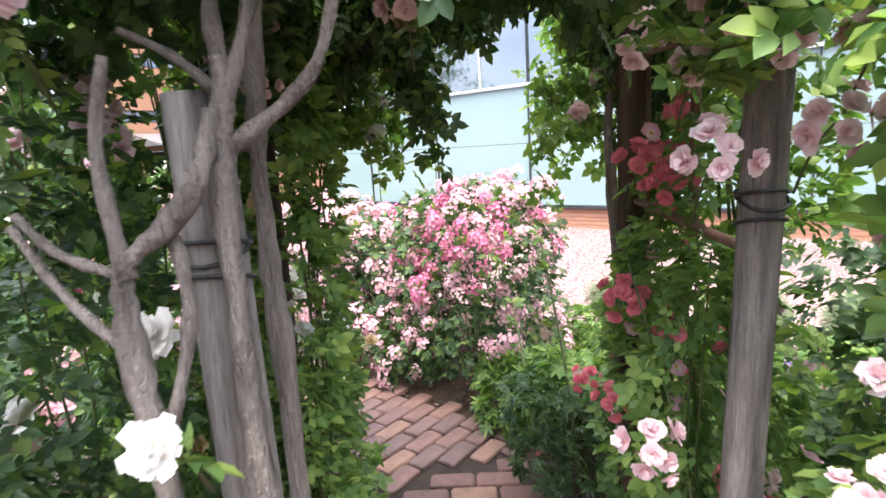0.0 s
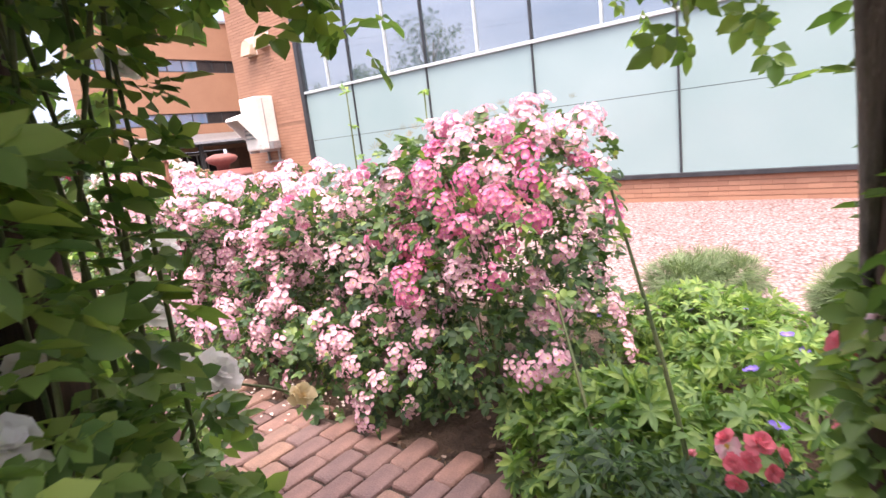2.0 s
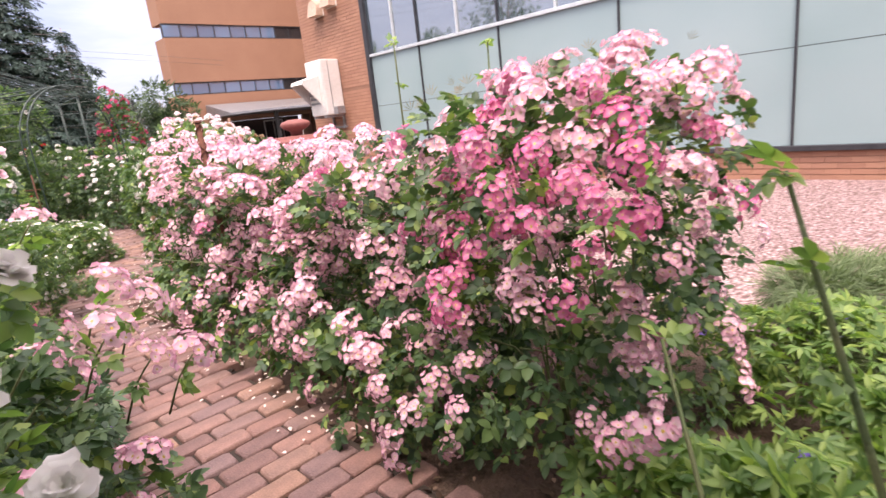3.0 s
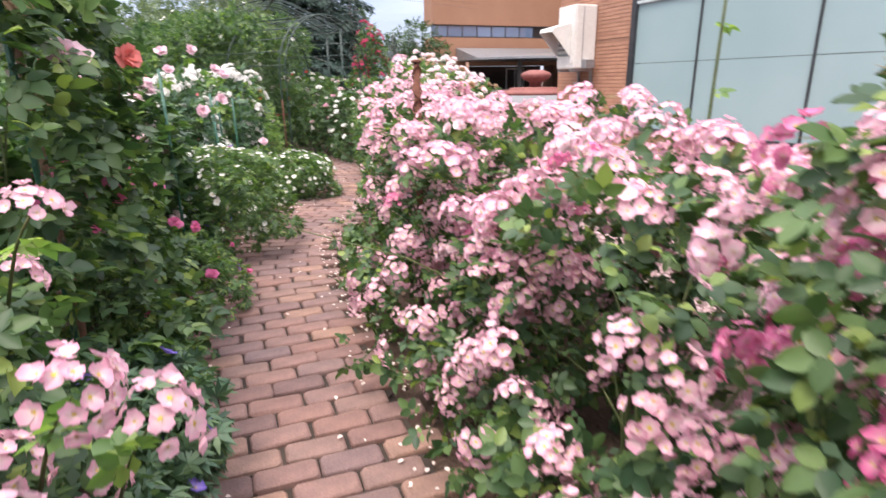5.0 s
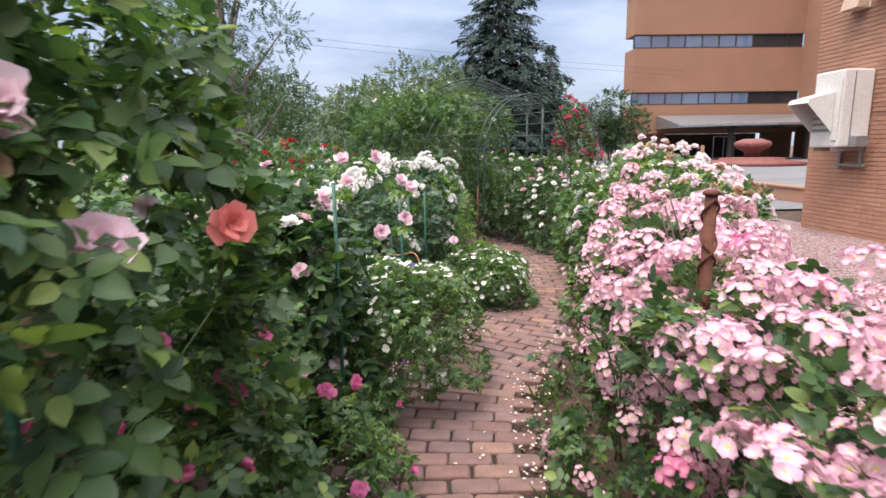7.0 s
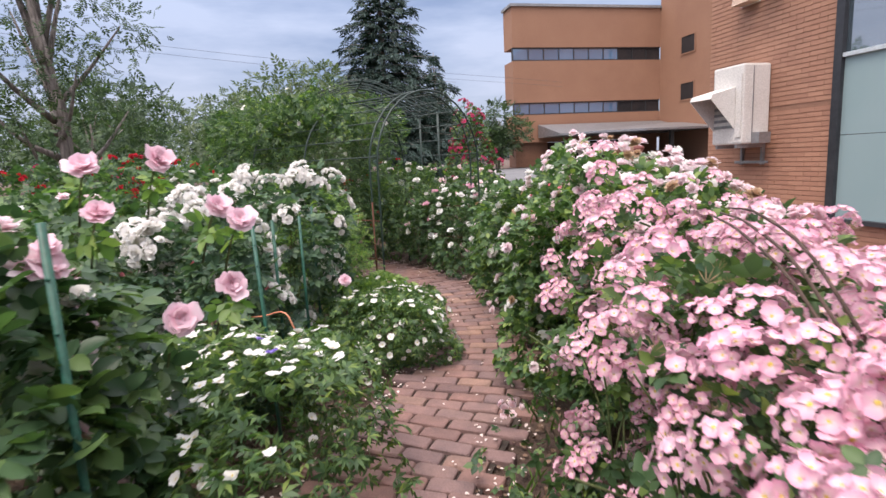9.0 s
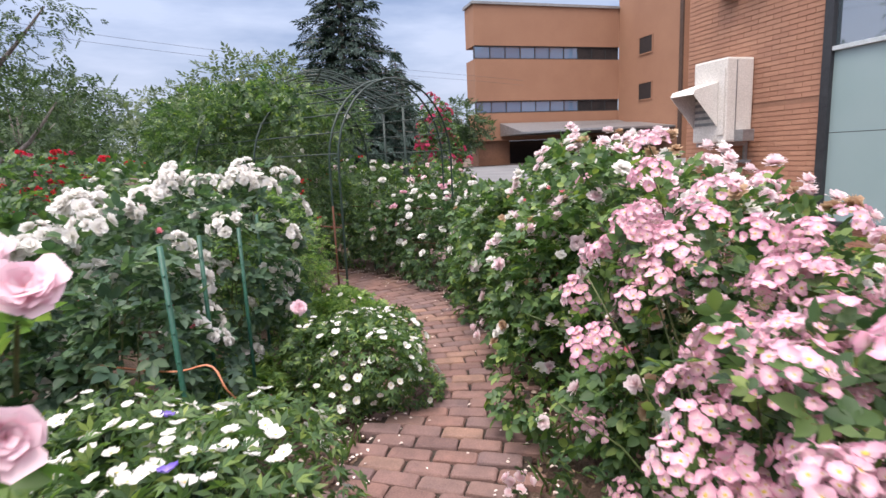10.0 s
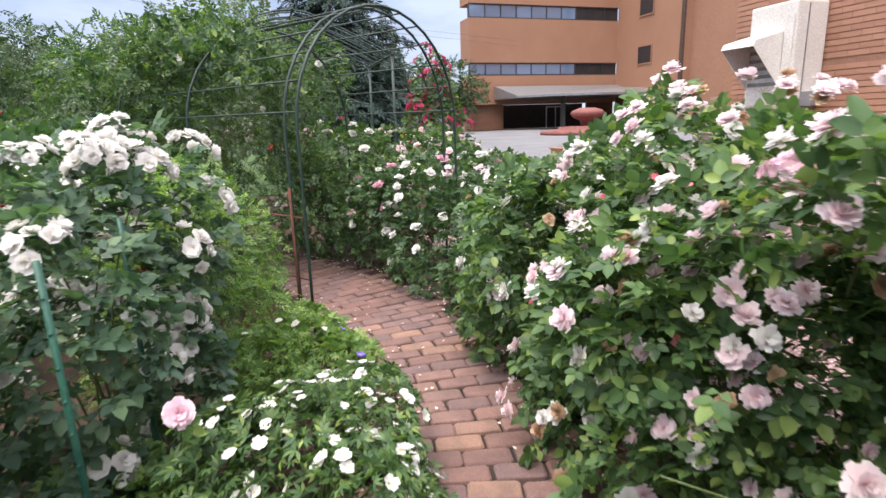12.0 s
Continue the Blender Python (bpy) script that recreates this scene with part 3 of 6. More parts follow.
def bloom_mesh(name, kind, petal, seed):
    """kind: single, cluster (of single flowers), double, posy (of double ones) or bud."""
    g = np.random.default_rng(seed)
    if kind == "bud":
        V, F, A = rings([(5, 1.0, 72, -0.3, 0.8, 0.0), (3, 1.05, 80, -0.25, 0.7, 0.1)], seed)
        return raw_mesh(name, V, F, [petal, G["eye"]], A, np.zeros(len(F)), True)
    if kind == "double":
        V, F, A = double_flower(seed)
        return raw_mesh(name, V, F, [petal, G["eye"]], A, np.zeros(len(F)), True)
    if kind == "pompon":
        V, F, A = pompon(seed)
        return raw_mesh(name, V, F, [petal, G["eye"]], A, np.zeros(len(F)), True)
    if kind == "single":
        V, F, A, S = single_flower(seed)
        return raw_mesh(name, V, F, [petal, G["eye"]], A, S, True)
    VV, FF, AA, SS, k = [], [], [], [], 0
    count = 16 if kind == "cluster" else 7
    for i in range(count):
        if kind == "cluster":
            V, F, A, S = single_flower(seed * 31 + i, g.uniform(2, 34))
        else:
            V, F, A = rings([(7, 1.0, 4, 0.2, 0.95, 0.0), (6, 0.92, 28, 0.14, 0.92, 0.04), (5, 0.8, 52, 0.05, 0.9, 0.08), (3, 0.66, 74, -0.1, 0.9, 0.1)], seed * 31 + i, 0.12, ruffle=0.06)
            S = np.zeros(len(F))
        r = math.sqrt((i + 0.3) / count)
        a = i * 2.4 + g.normal(0, 0.25)
        d = np.array([r * math.cos(a) * 0.95, r * math.sin(a) * 0.95, 1.1 - 0.75 * r * r + g.normal(0, 0.1)])
        q = Vector(d * np.array([1, 1, 0.75])).to_track_quat("Z", "Y").to_matrix()
        s = (0.235 if kind == "cluster" else 0.42) * g.uniform(0.8, 1.15)
        V = (V * s) @ np.array(q).T + d * (np.array([0.88, 0.88, 0.6]) if kind == "cluster" else np.array([1.15, 1.15, 0.7]))
        VV.append(V), FF.append(F + k), AA.append(A), SS.append(S)
        k += len(V)
    return raw_mesh(name, np.vstack(VV), np.vstack(FF), [petal, G["eye"]], np.concatenate(AA), np.concatenate(SS), True)


BLOOM = {}


def bloom(kind, colour, i):
    key = (kind, colour, i % 4)
    if key not in BLOOM:
        BLOOM[key] = bloom_mesh(kind + "_" + colour, kind, G[colour], 11 + len(BLOOM))
    return BLOOM[key]


NAMES = dict(pompon="rose_bloom", cluster="flower_head", posy="flower_head", double="rose_bloom", single="blossom", bud="bud")


def put_blooms(parent, base, P, N, rows, seed):
    """Blooms on a plant: rows of (kind, colour, count, radius)."""
    g = np.random.default_rng(seed)
    order, at = g.permutation(len(P)), 0
    for kind, colour, count, size in rows:
        for i in range(count):
            if at >= len(order):
                return
            j = order[at]
            at += 1
            d = Vector(N[j]) + Vector((0, 0, 0.35)) + Vector(g.normal(0, 0.22, 3))
            ob = new(NAMES[kind], bloom(kind, colour, int(g.integers(4))))
            ob.parent = parent
            s = size * g.uniform(0.78, 1.2)
            ob.matrix_basis = Matrix.Translation(Vector(P[j]) - Vector(base)) @ (d.to_track_quat("Z", "Y").to_matrix().to_4x4() @ Matrix.Rotation(g.uniform(0, 6.28), 4, "Z")) @ Matrix.Diagonal((s, s, s * g.uniform(0.8, 1.1), 1))


def canes_mesh(C, R, base, n, seed, mat, thick=0.0055):
    """Canes from the foot of a bush up into its mounds."""
    g = np.random.default_rng(seed)
    rows = []
    for i in range(n):
        k = g.integers(len(C))
        D = g.normal(0, 1, 3)
        D[2] = abs(D[2]) + 0.3
        D /= np.linalg.norm(D)
        end = C[k] + D * R[k] * 0.95
        foot = np.array([*(g.normal(0, 0.05, 2)), 0.0])
        mid = foot * 0.5 + end * 0.5 + np.array([*(end[:2] * -0.2), 0.12])
        pts = spline([foot, mid, end], 7)
        rows.append((pts, np.linspace(thick, thick * 0.4, 7)))
    return tubes("canes", rows, mat, 5, 0.2, seed)


def bush(name, label, category, x, y, rx, ry, h, leaves, size, blooms=(), leaf="rose", mat="leaf_rose", mounds=6, canes=9, seed=1, group="", free=0.3, low=-0.8, depth=0.16, spread=1.03, bias=0.5, spent=0):
    base = (x, y, 0)
    C, R = lumps_of(rx, ry, h, mounds, seed)
    e = thing(name, x, y, 0, label, category, group)
    P, N = on_mounds(C, R, leaves, seed + 1, depth, low)
    ok = clear_of_way(P + base, free + (0.07 if group else 0.0))
    part("foliage", foliage("foliage", P[ok], N[ok], size, leaf, G[mat]), None, e)
    if canes:
        tagged(part("cane_tangle", canes_mesh(C, R, base, canes, seed + 2, G["cane"]), None, e), kind="stuff")
    if blooms:
        total = sum(r[2] for r in blooms)
        P, N = on_mounds(C, R, total * 2 + 10, seed + 3, 0.03, -0.45, bias, spread - 1.0)
        P = P + base
        ok = clear_of_way(P, free + 0.05)
        P, N = P[ok], N[ok]
        if group:  # the hedge: deep pink clusters stand high, pale ones all over
            high = P[:, 2] > h * 0.62
            put_blooms(e, base, P[high], N[high], [r for r in blooms if r[1] == "hot"], seed + 5)
            P, N = on_mounds(C, R, total * 2 + 10, seed + 6, 0.03, -0.45, bias, spread - 1.0)
            P = P + base
            ok = clear_of_way(P, free + 0.05)
            P, N = P[ok], N[ok]
            blooms = [r for r in blooms if r[1] != "hot"]
        put_blooms(e, base, P, N, blooms, seed + 4)
    if spent:
        P, N = on_mounds(C, R, spent, seed + 8, 0.02, 0.0, 1.0, 0.03)
        ok = clear_of_way(P + base, free + 0.05)
        tagged(part("spent_stalk", foliage("spent_sprays", P[ok], N[ok], 0.032, "burst", G["spent"], up=0.35, wild=0.25, droop=-0.5), None, e, "olive-tan spent flower stalks"), kind="stuff")
    return e


# ---- the setting ----
def slab(name, rows, mat, label="", category="", kind="structure", bevel=0.0):
    ob = part(name, boxes(*rows, bevel=bevel), mat, None)
    return tagged(ob, label, category, kind=kind)


def sheet(name, x0, y0, x1, y1, z, mat, label, nx=1, ny=1, rough=0.0):
    xs, ys = np.linspace(x0, x1, nx + 1), np.linspace(y0, y1, ny + 1)
    X, Y = np.meshgrid(xs, ys)
    Z = np.full(X.shape, z) + (rng.normal(0, rough, X.shape) if rough else 0)
    V = np.stack([X, Y, Z], -1).reshape(-1, 3)
    i = np.arange(nx)[None, :] + (nx + 1) * np.arange(ny)[:, None]
    F = np.stack([i, i + 1, i + nx + 2, i + nx + 1], -1).reshape(-1, 4)
    return tagged(part(name, raw_mesh(name, V, F, [mat], smooth=True), None, None), label, "ground", kind="structure")


sheet("ground", -900, -900, 900, 900, -0.045, G["soil"], "dark brown garden soil between the plants")
sheet("soil_bed", -16, -5, 5, 5.2, -0.012, G["soil"], "uneven dark soil of the flower beds", 90, 50, 0.006)
sheet("gravel_strip", -14.4, 4.1, 12, 8.9, 0.004, G["gravel"], "pinkish pale gravel along the glass facade", 60, 16, 0.004)
sheet("car_park", -66, 9.5, -15.2, 80, 0.0, G["asphalt"], "grey asphalt yard before the far building")
sheet("lawn", -66, -60, -18, 9.4, -0.02, G["grass"], "green lawn behind the rose garden")

# near building: facing-tile wall, glass wall, all of it in one plane along x
WALL_Y = 8.55


def tile_wall(name, x0, x1, z0, z1, label, face=WALL_Y, gaps=()):
    """A wall with long flat facing tiles in courses, joints recessed."""
    core = boxes((x0, face, z0, x1, face + 0.4, z1))
    w = tagged(part(name, core, G["mortar"], None), label, "wall", kind="structure")
    bm = bmesh.new()
    course, z, k = 0.066, z0, 0
    while z < z1 - 0.02:
        zt = min(z + course - 0.011, z1)
        x = x0 - (0.12 if k % 2 else 0.0)
        if not any(a < z + 0.03 < b for a, b in gaps):
            while x < x1 - 0.01:
                a, b = max(x, x0), min(x + 0.237, x1)
                if b - a > 0.01:
                    d = 0.007 + random.uniform(-0.001, 0.001)
                    vs = [bm.verts.new(p) for p in ((a, face - d, z), (b, face - d, z), (b, face - d, zt), (a, face - d, zt), (a, face, z), (b, face, z), (b, face, zt), (a, face, zt))]
                    for f in ((0, 1, 2, 3), (3, 2, 6, 7), (1, 0, 4, 5), (0, 3, 7, 4), (2, 1, 5, 6)):
                        bm.faces.new([vs[i] for i in f])
                x += 0.24
        z += course
        k += 1
    t = part("facing_tiles", bm, G["tile"], w)
    tagged(t, kind="stuff")
    return w


tile_wall("wall_1", -12.45, -10.13, 0.0, 7.5, "orange-brown facing-tile wall with one wide dark joint", gaps=((1.86, 1.9),))
slab("wall_2", [(-12.45, WALL_Y + 0.4, 0, -12.05, 26, 7.5)], G["render_tan"], "smooth tan side wall of the near building", "wall")
tile_wall("wall_3", -10.13, 12.0, 0.0, 0.33, "low orange brick plinth under the glass facade")
tile_wall("wall_4", -10.13, 12.0, 4.1, 7.5, "orange-brown facing-tile wall above the glass facade")
slab("wall_5", [(-12.45, 8.95, 7.5, 12.0, 26, 7.7)], G["slate"], "flat roof of the near building", "roof")
slab("wall_6", [(11.6, 8.95, 0, 12.0, 26, 7.5)], G["render_tan"], "tan end wall of the near building", "wall")

# glass facade
win = thing("window_1", -10.2, WALL_Y, 0.35, "tall glass facade, milky panes below and tinted mirroring panes above", "window", kind="structure")


def wpart(name, rows, mat, label="", bevel=0.0):
    o = part(name, boxes(*[(a + 10.2, b - WALL_Y, c - 0.35, d + 10.2, e - WALL_Y, f - 0.35) for a, b, c, d, e, f in rows], bevel=bevel), mat, win, label)
    return o


MULL = [-10.1, -8.6, -6.74, -4.7, -2.65, -0.6, 1.45, 3.5, 5.55, 7.6, 9.65, 11.7]
wpart("sill", [(-10.13, WALL_Y - 0.07, 0.33, 12, WALL_Y + 0.1, 0.39)], G["alu"], "dark metal sill", 0.004)
wpart("frame_jamb", [(-10.13, WALL_Y - 0.06, 0.39, -10.02, WALL_Y + 0.1, 4.1)], G["alu"], "dark metal edge frame", 0.004)
wpart("transom", [(-10.02, WALL_Y - 0.045, 2.405, 12, WALL_Y + 0.06, 2.455)], G["alu_light"], "pale metal crossbar", 0.003)
wpart("head", [(-10.02, WALL_Y - 0.05, 4.05, 12, WALL_Y + 0.1, 4.1)], G["alu"], "", 0.003)
for a, b in zip(MULL[:-1], MULL[1:]):
    a2 = -10.02 if a == MULL[0] else a + 0.012
    b2 = b - 0.012
    wpart("lower_pane", [(a2, WALL_Y, 0.39, b2, WALL_Y + 0.03, 1.446)], G["glass_low"], "milky pale green glass pane")
    wpart("lower_pane", [(a2, WALL_Y, 1.454, b2, WALL_Y + 0.03, 2.405)], G["glass_low"], "milky pale green glass pane")
    mid = (a2 + b2) / 2 + 0.05
    wpart("pane", [(a2, WALL_Y + 0.01, 2.455, mid - 0.015, WALL_Y + 0.03, 4.05)], G["glass_top"], "tinted mirroring glass pane")
    wpart("pane", [(mid + 0.015, WALL_Y + 0.01, 2.455, b2, WALL_Y + 0.03, 4.05)], G["glass_top"], "tinted mirroring glass pane")
    wpart("thin_mullion", [(mid - 0.015, WALL_Y - 0.025, 2.455, mid + 0.015, WALL_Y + 0.04, 4.05)], G["alu_light"], "pale slim upright", 0.003)
    if b < 11.0:
        wpart("mullion", [(b - 0.012, WALL_Y - 0.03, 0.39, b + 0.012, WALL_Y + 0.05, 4.05)], G["alu"], "dark slim upright", 0.003)
# flat sheet; its near-black colour stands for the unlit room
wpart("backing", [(-10.02, WALL_Y + 0.12, 0.39, 12, WALL_Y + 0.16, 4.05)], G["unlit_tone"], "sheet painted near-black for the unlit room behind the panes")

# far building
FX = -69.0
far = thing("office_building", FX, 36, 0, "tan rendered building with two dark strips of windows", "building")


def fpart(name, rows, mat, label="", parent=None):
    return part(name, boxes(*[(a - FX, b - 36, c, d - FX, e - 36, f) for a, b, c, d, e, f in rows]), mat, parent or far, label)


STRIPS = ((6.34, 7.81), (12.75, 14.31))
for z0, z1 in ((3.0, 6.34), (7.81, 12.75), (14.31, 19.0)):
    fpart("wall", [(FX - 3, 26.0, z0, FX, 46.0, z1)], G["render_tan"])
far_brick = speckled("far_brick", (0.2, 0.1, 0.06), (0.26, 0.13, 0.08), 0.6, 9)
for y0, y1 in ((26.3, 30.5), (43.5, 46)):
    fpart("ground_floor_wall", [(FX - 3, y0, 0, FX - 0.5, y1, 3.0)], far_brick, "brown brick ground floor")
# the porch's shade is painted on as a near-black back wall
fpart("porch_recess", [(FX - 4, 30.5, 0, FX - 3.8, 43.5, 3.0)], G["unlit_tone"], "porch back wall painted near-black for its shade")
fpart("roof", [(FX - 3.2, 25.8, 19.0, FX + 0.2, 46.2, 19.3)], G["slate"])
for z0, z1 in STRIPS:
    # near-black backing painted as the unlit rooms behind the strips
    fpart("window_reveal", [(FX - 1.0, 26.2, z0, FX - 0.6, 46.0, z1)], G["unlit_tone"])
    fpart("window_frame", [(FX - 0.3, 26.0, z0, FX - 0.1, 46.0, z0 + 0.14), (FX - 0.3, 26.0, z1 - 0.14, FX - 0.1, 46.0, z1)] + [(FX - 0.3, 26.0 + 2.0 * i, z0 + 0.14, FX - 0.1, 26.1 + 2.0 * i, z1 - 0.14) for i in range(10)], G["alu"])
    for i in range(10):
        fpart("window_pane", [(FX - 0.24, 26.1 + 2.0 * i, z0 + 0.14, FX - 0.2, 28.0 + 2.0 * i, z1 - 0.14)], G["strip"] if i < 7 else G["unlit_tone"], "mirroring pane with the sky's blue in its base colour" if i < 7 else "dark pane")
bm = bmesh.new()
arc = [(FX + 0.2, 29.0), (FX + 6, 29.3), (FX + 9.5, 32), (FX + 11, 37), (FX + 11, 52), (FX + 0.2, 52)]
lo = [bm.verts.new((a - FX, b - 36, 3.5)) for a, b in arc]
hi = [bm.verts.new((a - FX, b - 36, 5.1 if i in (0, 5) else 3.72)) for i, (a, b) in enumerate(arc)]
bm.faces.new(lo[::-1]), bm.faces.new(hi)
for i in range(6):
    j = (i + 1) % 6
    bm.faces.new((lo[i], lo[j], hi[j], hi[i]))
part("canopy", bm, G["grey_metal"], far, "grey metal entrance canopy")
for cx, cy in ((FX + 8.0, 33.5), (FX + 9.2, 41)):
    fpart("canopy_column", [(cx, cy, 0, cx + 0.4, cy + 0.4, 3.5)], G["joint"])
fpart("entrance_door", [(FX - 3.7, 38.0, 0, FX - 3.6, 38.12, 2.7), (FX - 3.7, 40.7, 0, FX - 3.6, 40.82, 2.7), (FX - 3.7, 38.0, 2.58, FX - 3.6, 40.82, 2.7), (FX - 3.7, 39.35, 0, FX - 3.6, 39.45, 2.6)], G["alu_light"], "pale framed glass entrance door")

# wing that joins the far building, set along x
slab("wall_7", [(FX, 46.0, 0, -57.0, 50, 24), (-57.0, 46.9, 0, -12.45, 50, 24)], G["render_tan"], "smooth tan wing with square windows", "wall")
for i, z in enumerate((7.2, 12.6)):
    w = thing("window_%d" % (i + 2), -63.5, 46.0, z, "small square window set deep in the tan wing", "window", kind="structure")
    part("pane", boxes((-1.2, -0.06, 0, 1.2, -0.02, 1.9)), G["unlit_tone"], w, "dark pane")
    part("frame", boxes((-1.35, -0.12, -0.12, 1.35, -0.07, 0.0), (-1.35, -0.12, 1.9, 1.35, -0.07, 2.02), (1.2, -0.12, 0, 1.35, -0.07, 1.9)), G["render_tan"], w)
# dark strip that paints in the shaded gap between the wing's two walls
slab("trim", [(-57.5, 45.8, 0, -57.0, 46.0, 24)], G["darkwood"], "dark strip painted for the shaded gap in the tan wing", "trim")


# ---- brick path: courses laid across the way ----
ARBOUR_WAY = spline([(1.3, -2.2), (0.55, -1.15), (-0.1, -0.2), (-0.8, 0.75), (-1.45, 1.6), (-1.9, 2.2)], 260)
CENTRE = spline([(-0.9, 1.93), (-2.15, 1.93), (-3.1, 1.94), (-4.5, 1.93), (-5.5, 1.96), (-6.3, 2.16), (-7.1, 2.68), (-7.9, 3.04), (-8.8, 3.2), (-9.7, 3.2), (-10.6, 2.98), (-11.5, 2.5), (-12.4, 1.85), (-13.3, 1.1)], 800)


def brick_mesh(seed):
    """A tumbled paver: rounded corners in plan, worn top edges, a slightly uneven face."""
    g = random.Random(seed)
    L, W, H = 0.1018, 0.0494, 0.06
    j = lambda: g.uniform(-0.0018, 0.0018)
    V = []
    for inset, corner, z in ((0.0, 0.012, -H), (0.0, 0.012, -0.011), (0.0035, 0.013, -0.0035), (0.0105, 0.014, 0.0)):
        a, b = L - inset, W - inset
        ring = [(-a + corner, -b), (a - corner, -b), (a, -b + corner), (a, b - corner), (a - corner, b), (-a + corner, b), (-a, b - corner), (-a, -b + corner)]
        V += [(x + j(), y + j(), z + (j() * 0.6 if z > -0.02 else 0)) for x, y in ring]
    F = [(r * 8 + i, r * 8 + (i + 1) % 8, r * 8 + 8 + (i + 1) % 8, r * 8 + 8 + i) for r in range(3) for i in range(8)]
    F += [(24, 25, 26, 31), (31, 26, 27, 30), (30, 27, 28, 29)]
    return V, F


BRICK_SHAPES = [brick_mesh(i) for i in range(8)]
BRICKS = [raw_mesh("brick", V, F, [G["brick"]]) for V, F in BRICK_SHAPES]


def tangents(line):
    T = np.gradient(line, axis=0)
    return T / np.linalg.norm(T, axis=1)[:, None]


def on_main(x, y):
    """Whether a brick belongs to the long path rather than to the way through the arbour."""
    return x < -1.5 + 0.85 * (y - 1.78)


def courses(line, main, g):
    T = tangents(line)
    S = np.concatenate([[0], np.cumsum(np.linalg.norm(np.diff(line, axis=0), axis=1))])
    place = []
    for c in range(int(S[-1] / 0.108)):
        s = 0.054 + c * 0.108
        if not main and s > S[-1] - 0.5:
            break
        x, y = np.interp(s, S, line[:, 0]), np.interp(s, S, line[:, 1])
        tx, ty = np.interp(s, S, T[:, 0]), np.interp(s, S, T[:, 1])
        a = math.atan2(ty, tx) - math.pi / 2
        for k in range(-3, 4):
            u = k * 0.212 + (0.105 if c % 2 else 0.0) - 0.05 + g.uniform(-0.006, 0.006)
            bx, by = x + ty * u, y - tx * u
            if -0.4 < u < (0.4 if main else 0.56) and (not main or on_main(bx, by)):
                place.append((bx, by, 0.028 + g.uniform(-0.004, 0.004), a + g.uniform(-0.03, 0.03), g.randrange(8), g.uniform(-0.02, 0.02), g.uniform(-0.02, 0.02)))
    return place


def brick_path():
    p = thing("path", 0, 0, 0, "weathered red and purple-brown clay brick garden path", "path", kind="structure")
    for line, z, wide in ((CENTRE, 0.009, 0.4), (ARBOUR_WAY, 0.005, 0.56)):
        T = tangents(line)
        side = np.stack([T[:, 1], -T[:, 0]], 1)
        n = len(T)
        V = np.vstack([np.column_stack([line - side * 0.4, np.full(n, z)]), np.column_stack([line + side * wide, np.full(n, z)])])
        F = [(i, i + 1, n + i + 1, n + i) for i in range(n - 1)]
        part("joint_sand", raw_mesh("joint_sand", V, F, [G["joint_brown"]]), None, p, "dark sand in the joints")
    g = random.Random(5)
    place = [(*q, 1.0) for q in courses(CENTRE, True, g)]
    first = np.array([(q[0], q[1], q[3]) for q in place if q[0] > -2.6])
    grid = np.array([(u, v) for u in (-0.94, -0.5, 0.0, 0.5, 0.94) for v in (-0.9, 0.0, 0.9)]) * (0.102, 0.049)

    def fits(x, y, a, k):
        """Whether a brick of k times the length stays clear of the long path's bricks."""
        q = grid * (k, 1.0) @ np.array([(math.cos(a), math.sin(a)), (-math.sin(a), math.cos(a))]) + (x, y)
        d = q[:, None, :] - first[None, :, :2]
        c, n = np.cos(first[:, 2]), np.sin(first[:, 2])
        return not np.any((np.abs(d[..., 0] * c + d[..., 1] * n) < 0.104) & (np.abs(d[..., 1] * c - d[..., 0] * n) < 0.052))

    for q in courses(ARBOUR_WAY, False, g):
        x, y, a = q[0], q[1], q[3]
        if fits(x, y, a, 1.0):
            place.append((*q, 1.0))
            continue
        for k in (0.72, 0.46):
            for side in (-1, 1):
                u = side * 0.102 * (1 - k)
                if fits(x + math.cos(a) * u, y + math.sin(a) * u, a, k):
                    place.append((x + math.cos(a) * u, y + math.sin(a) * u, *q[2:], k))
                    break
            else:
                continue
            break
    near = [q for q in place if -5.9 < q[0] < -1.5][:290]
    kept = set(map(id, near))
    for x, y, z, a, i, e, f, k in near:
        o = new("brick", BRICKS[i])
        o.parent = p
        o.matrix_basis = Matrix.Translation((x, y, z)) @ Euler((e, f, a)).to_matrix().to_4x4() @ Matrix.Diagonal((k, 1, 1, 1))
    V, F, k = [], [], 0
    for q in place:
        if id(q) in kept:
            continue
        x, y, z, a, i, e, f, cut = q
        v = np.array(BRICK_SHAPES[i][0]) * (cut, 1, 1) @ np.array(Euler((e, f, a)).to_matrix()).T + (x, y, z)
        V.append(v)
        F.append(np.array(BRICK_SHAPES[i][1]) + k)
        k += len(v)
    tagged(part("farther_brick", raw_mesh("bricks", np.vstack(V), np.vstack(F), [G["brick"]]), None, p, "further bricks of the same path"), kind="stuff")


brick_path()
PATH_T = tangents(CENTRE)


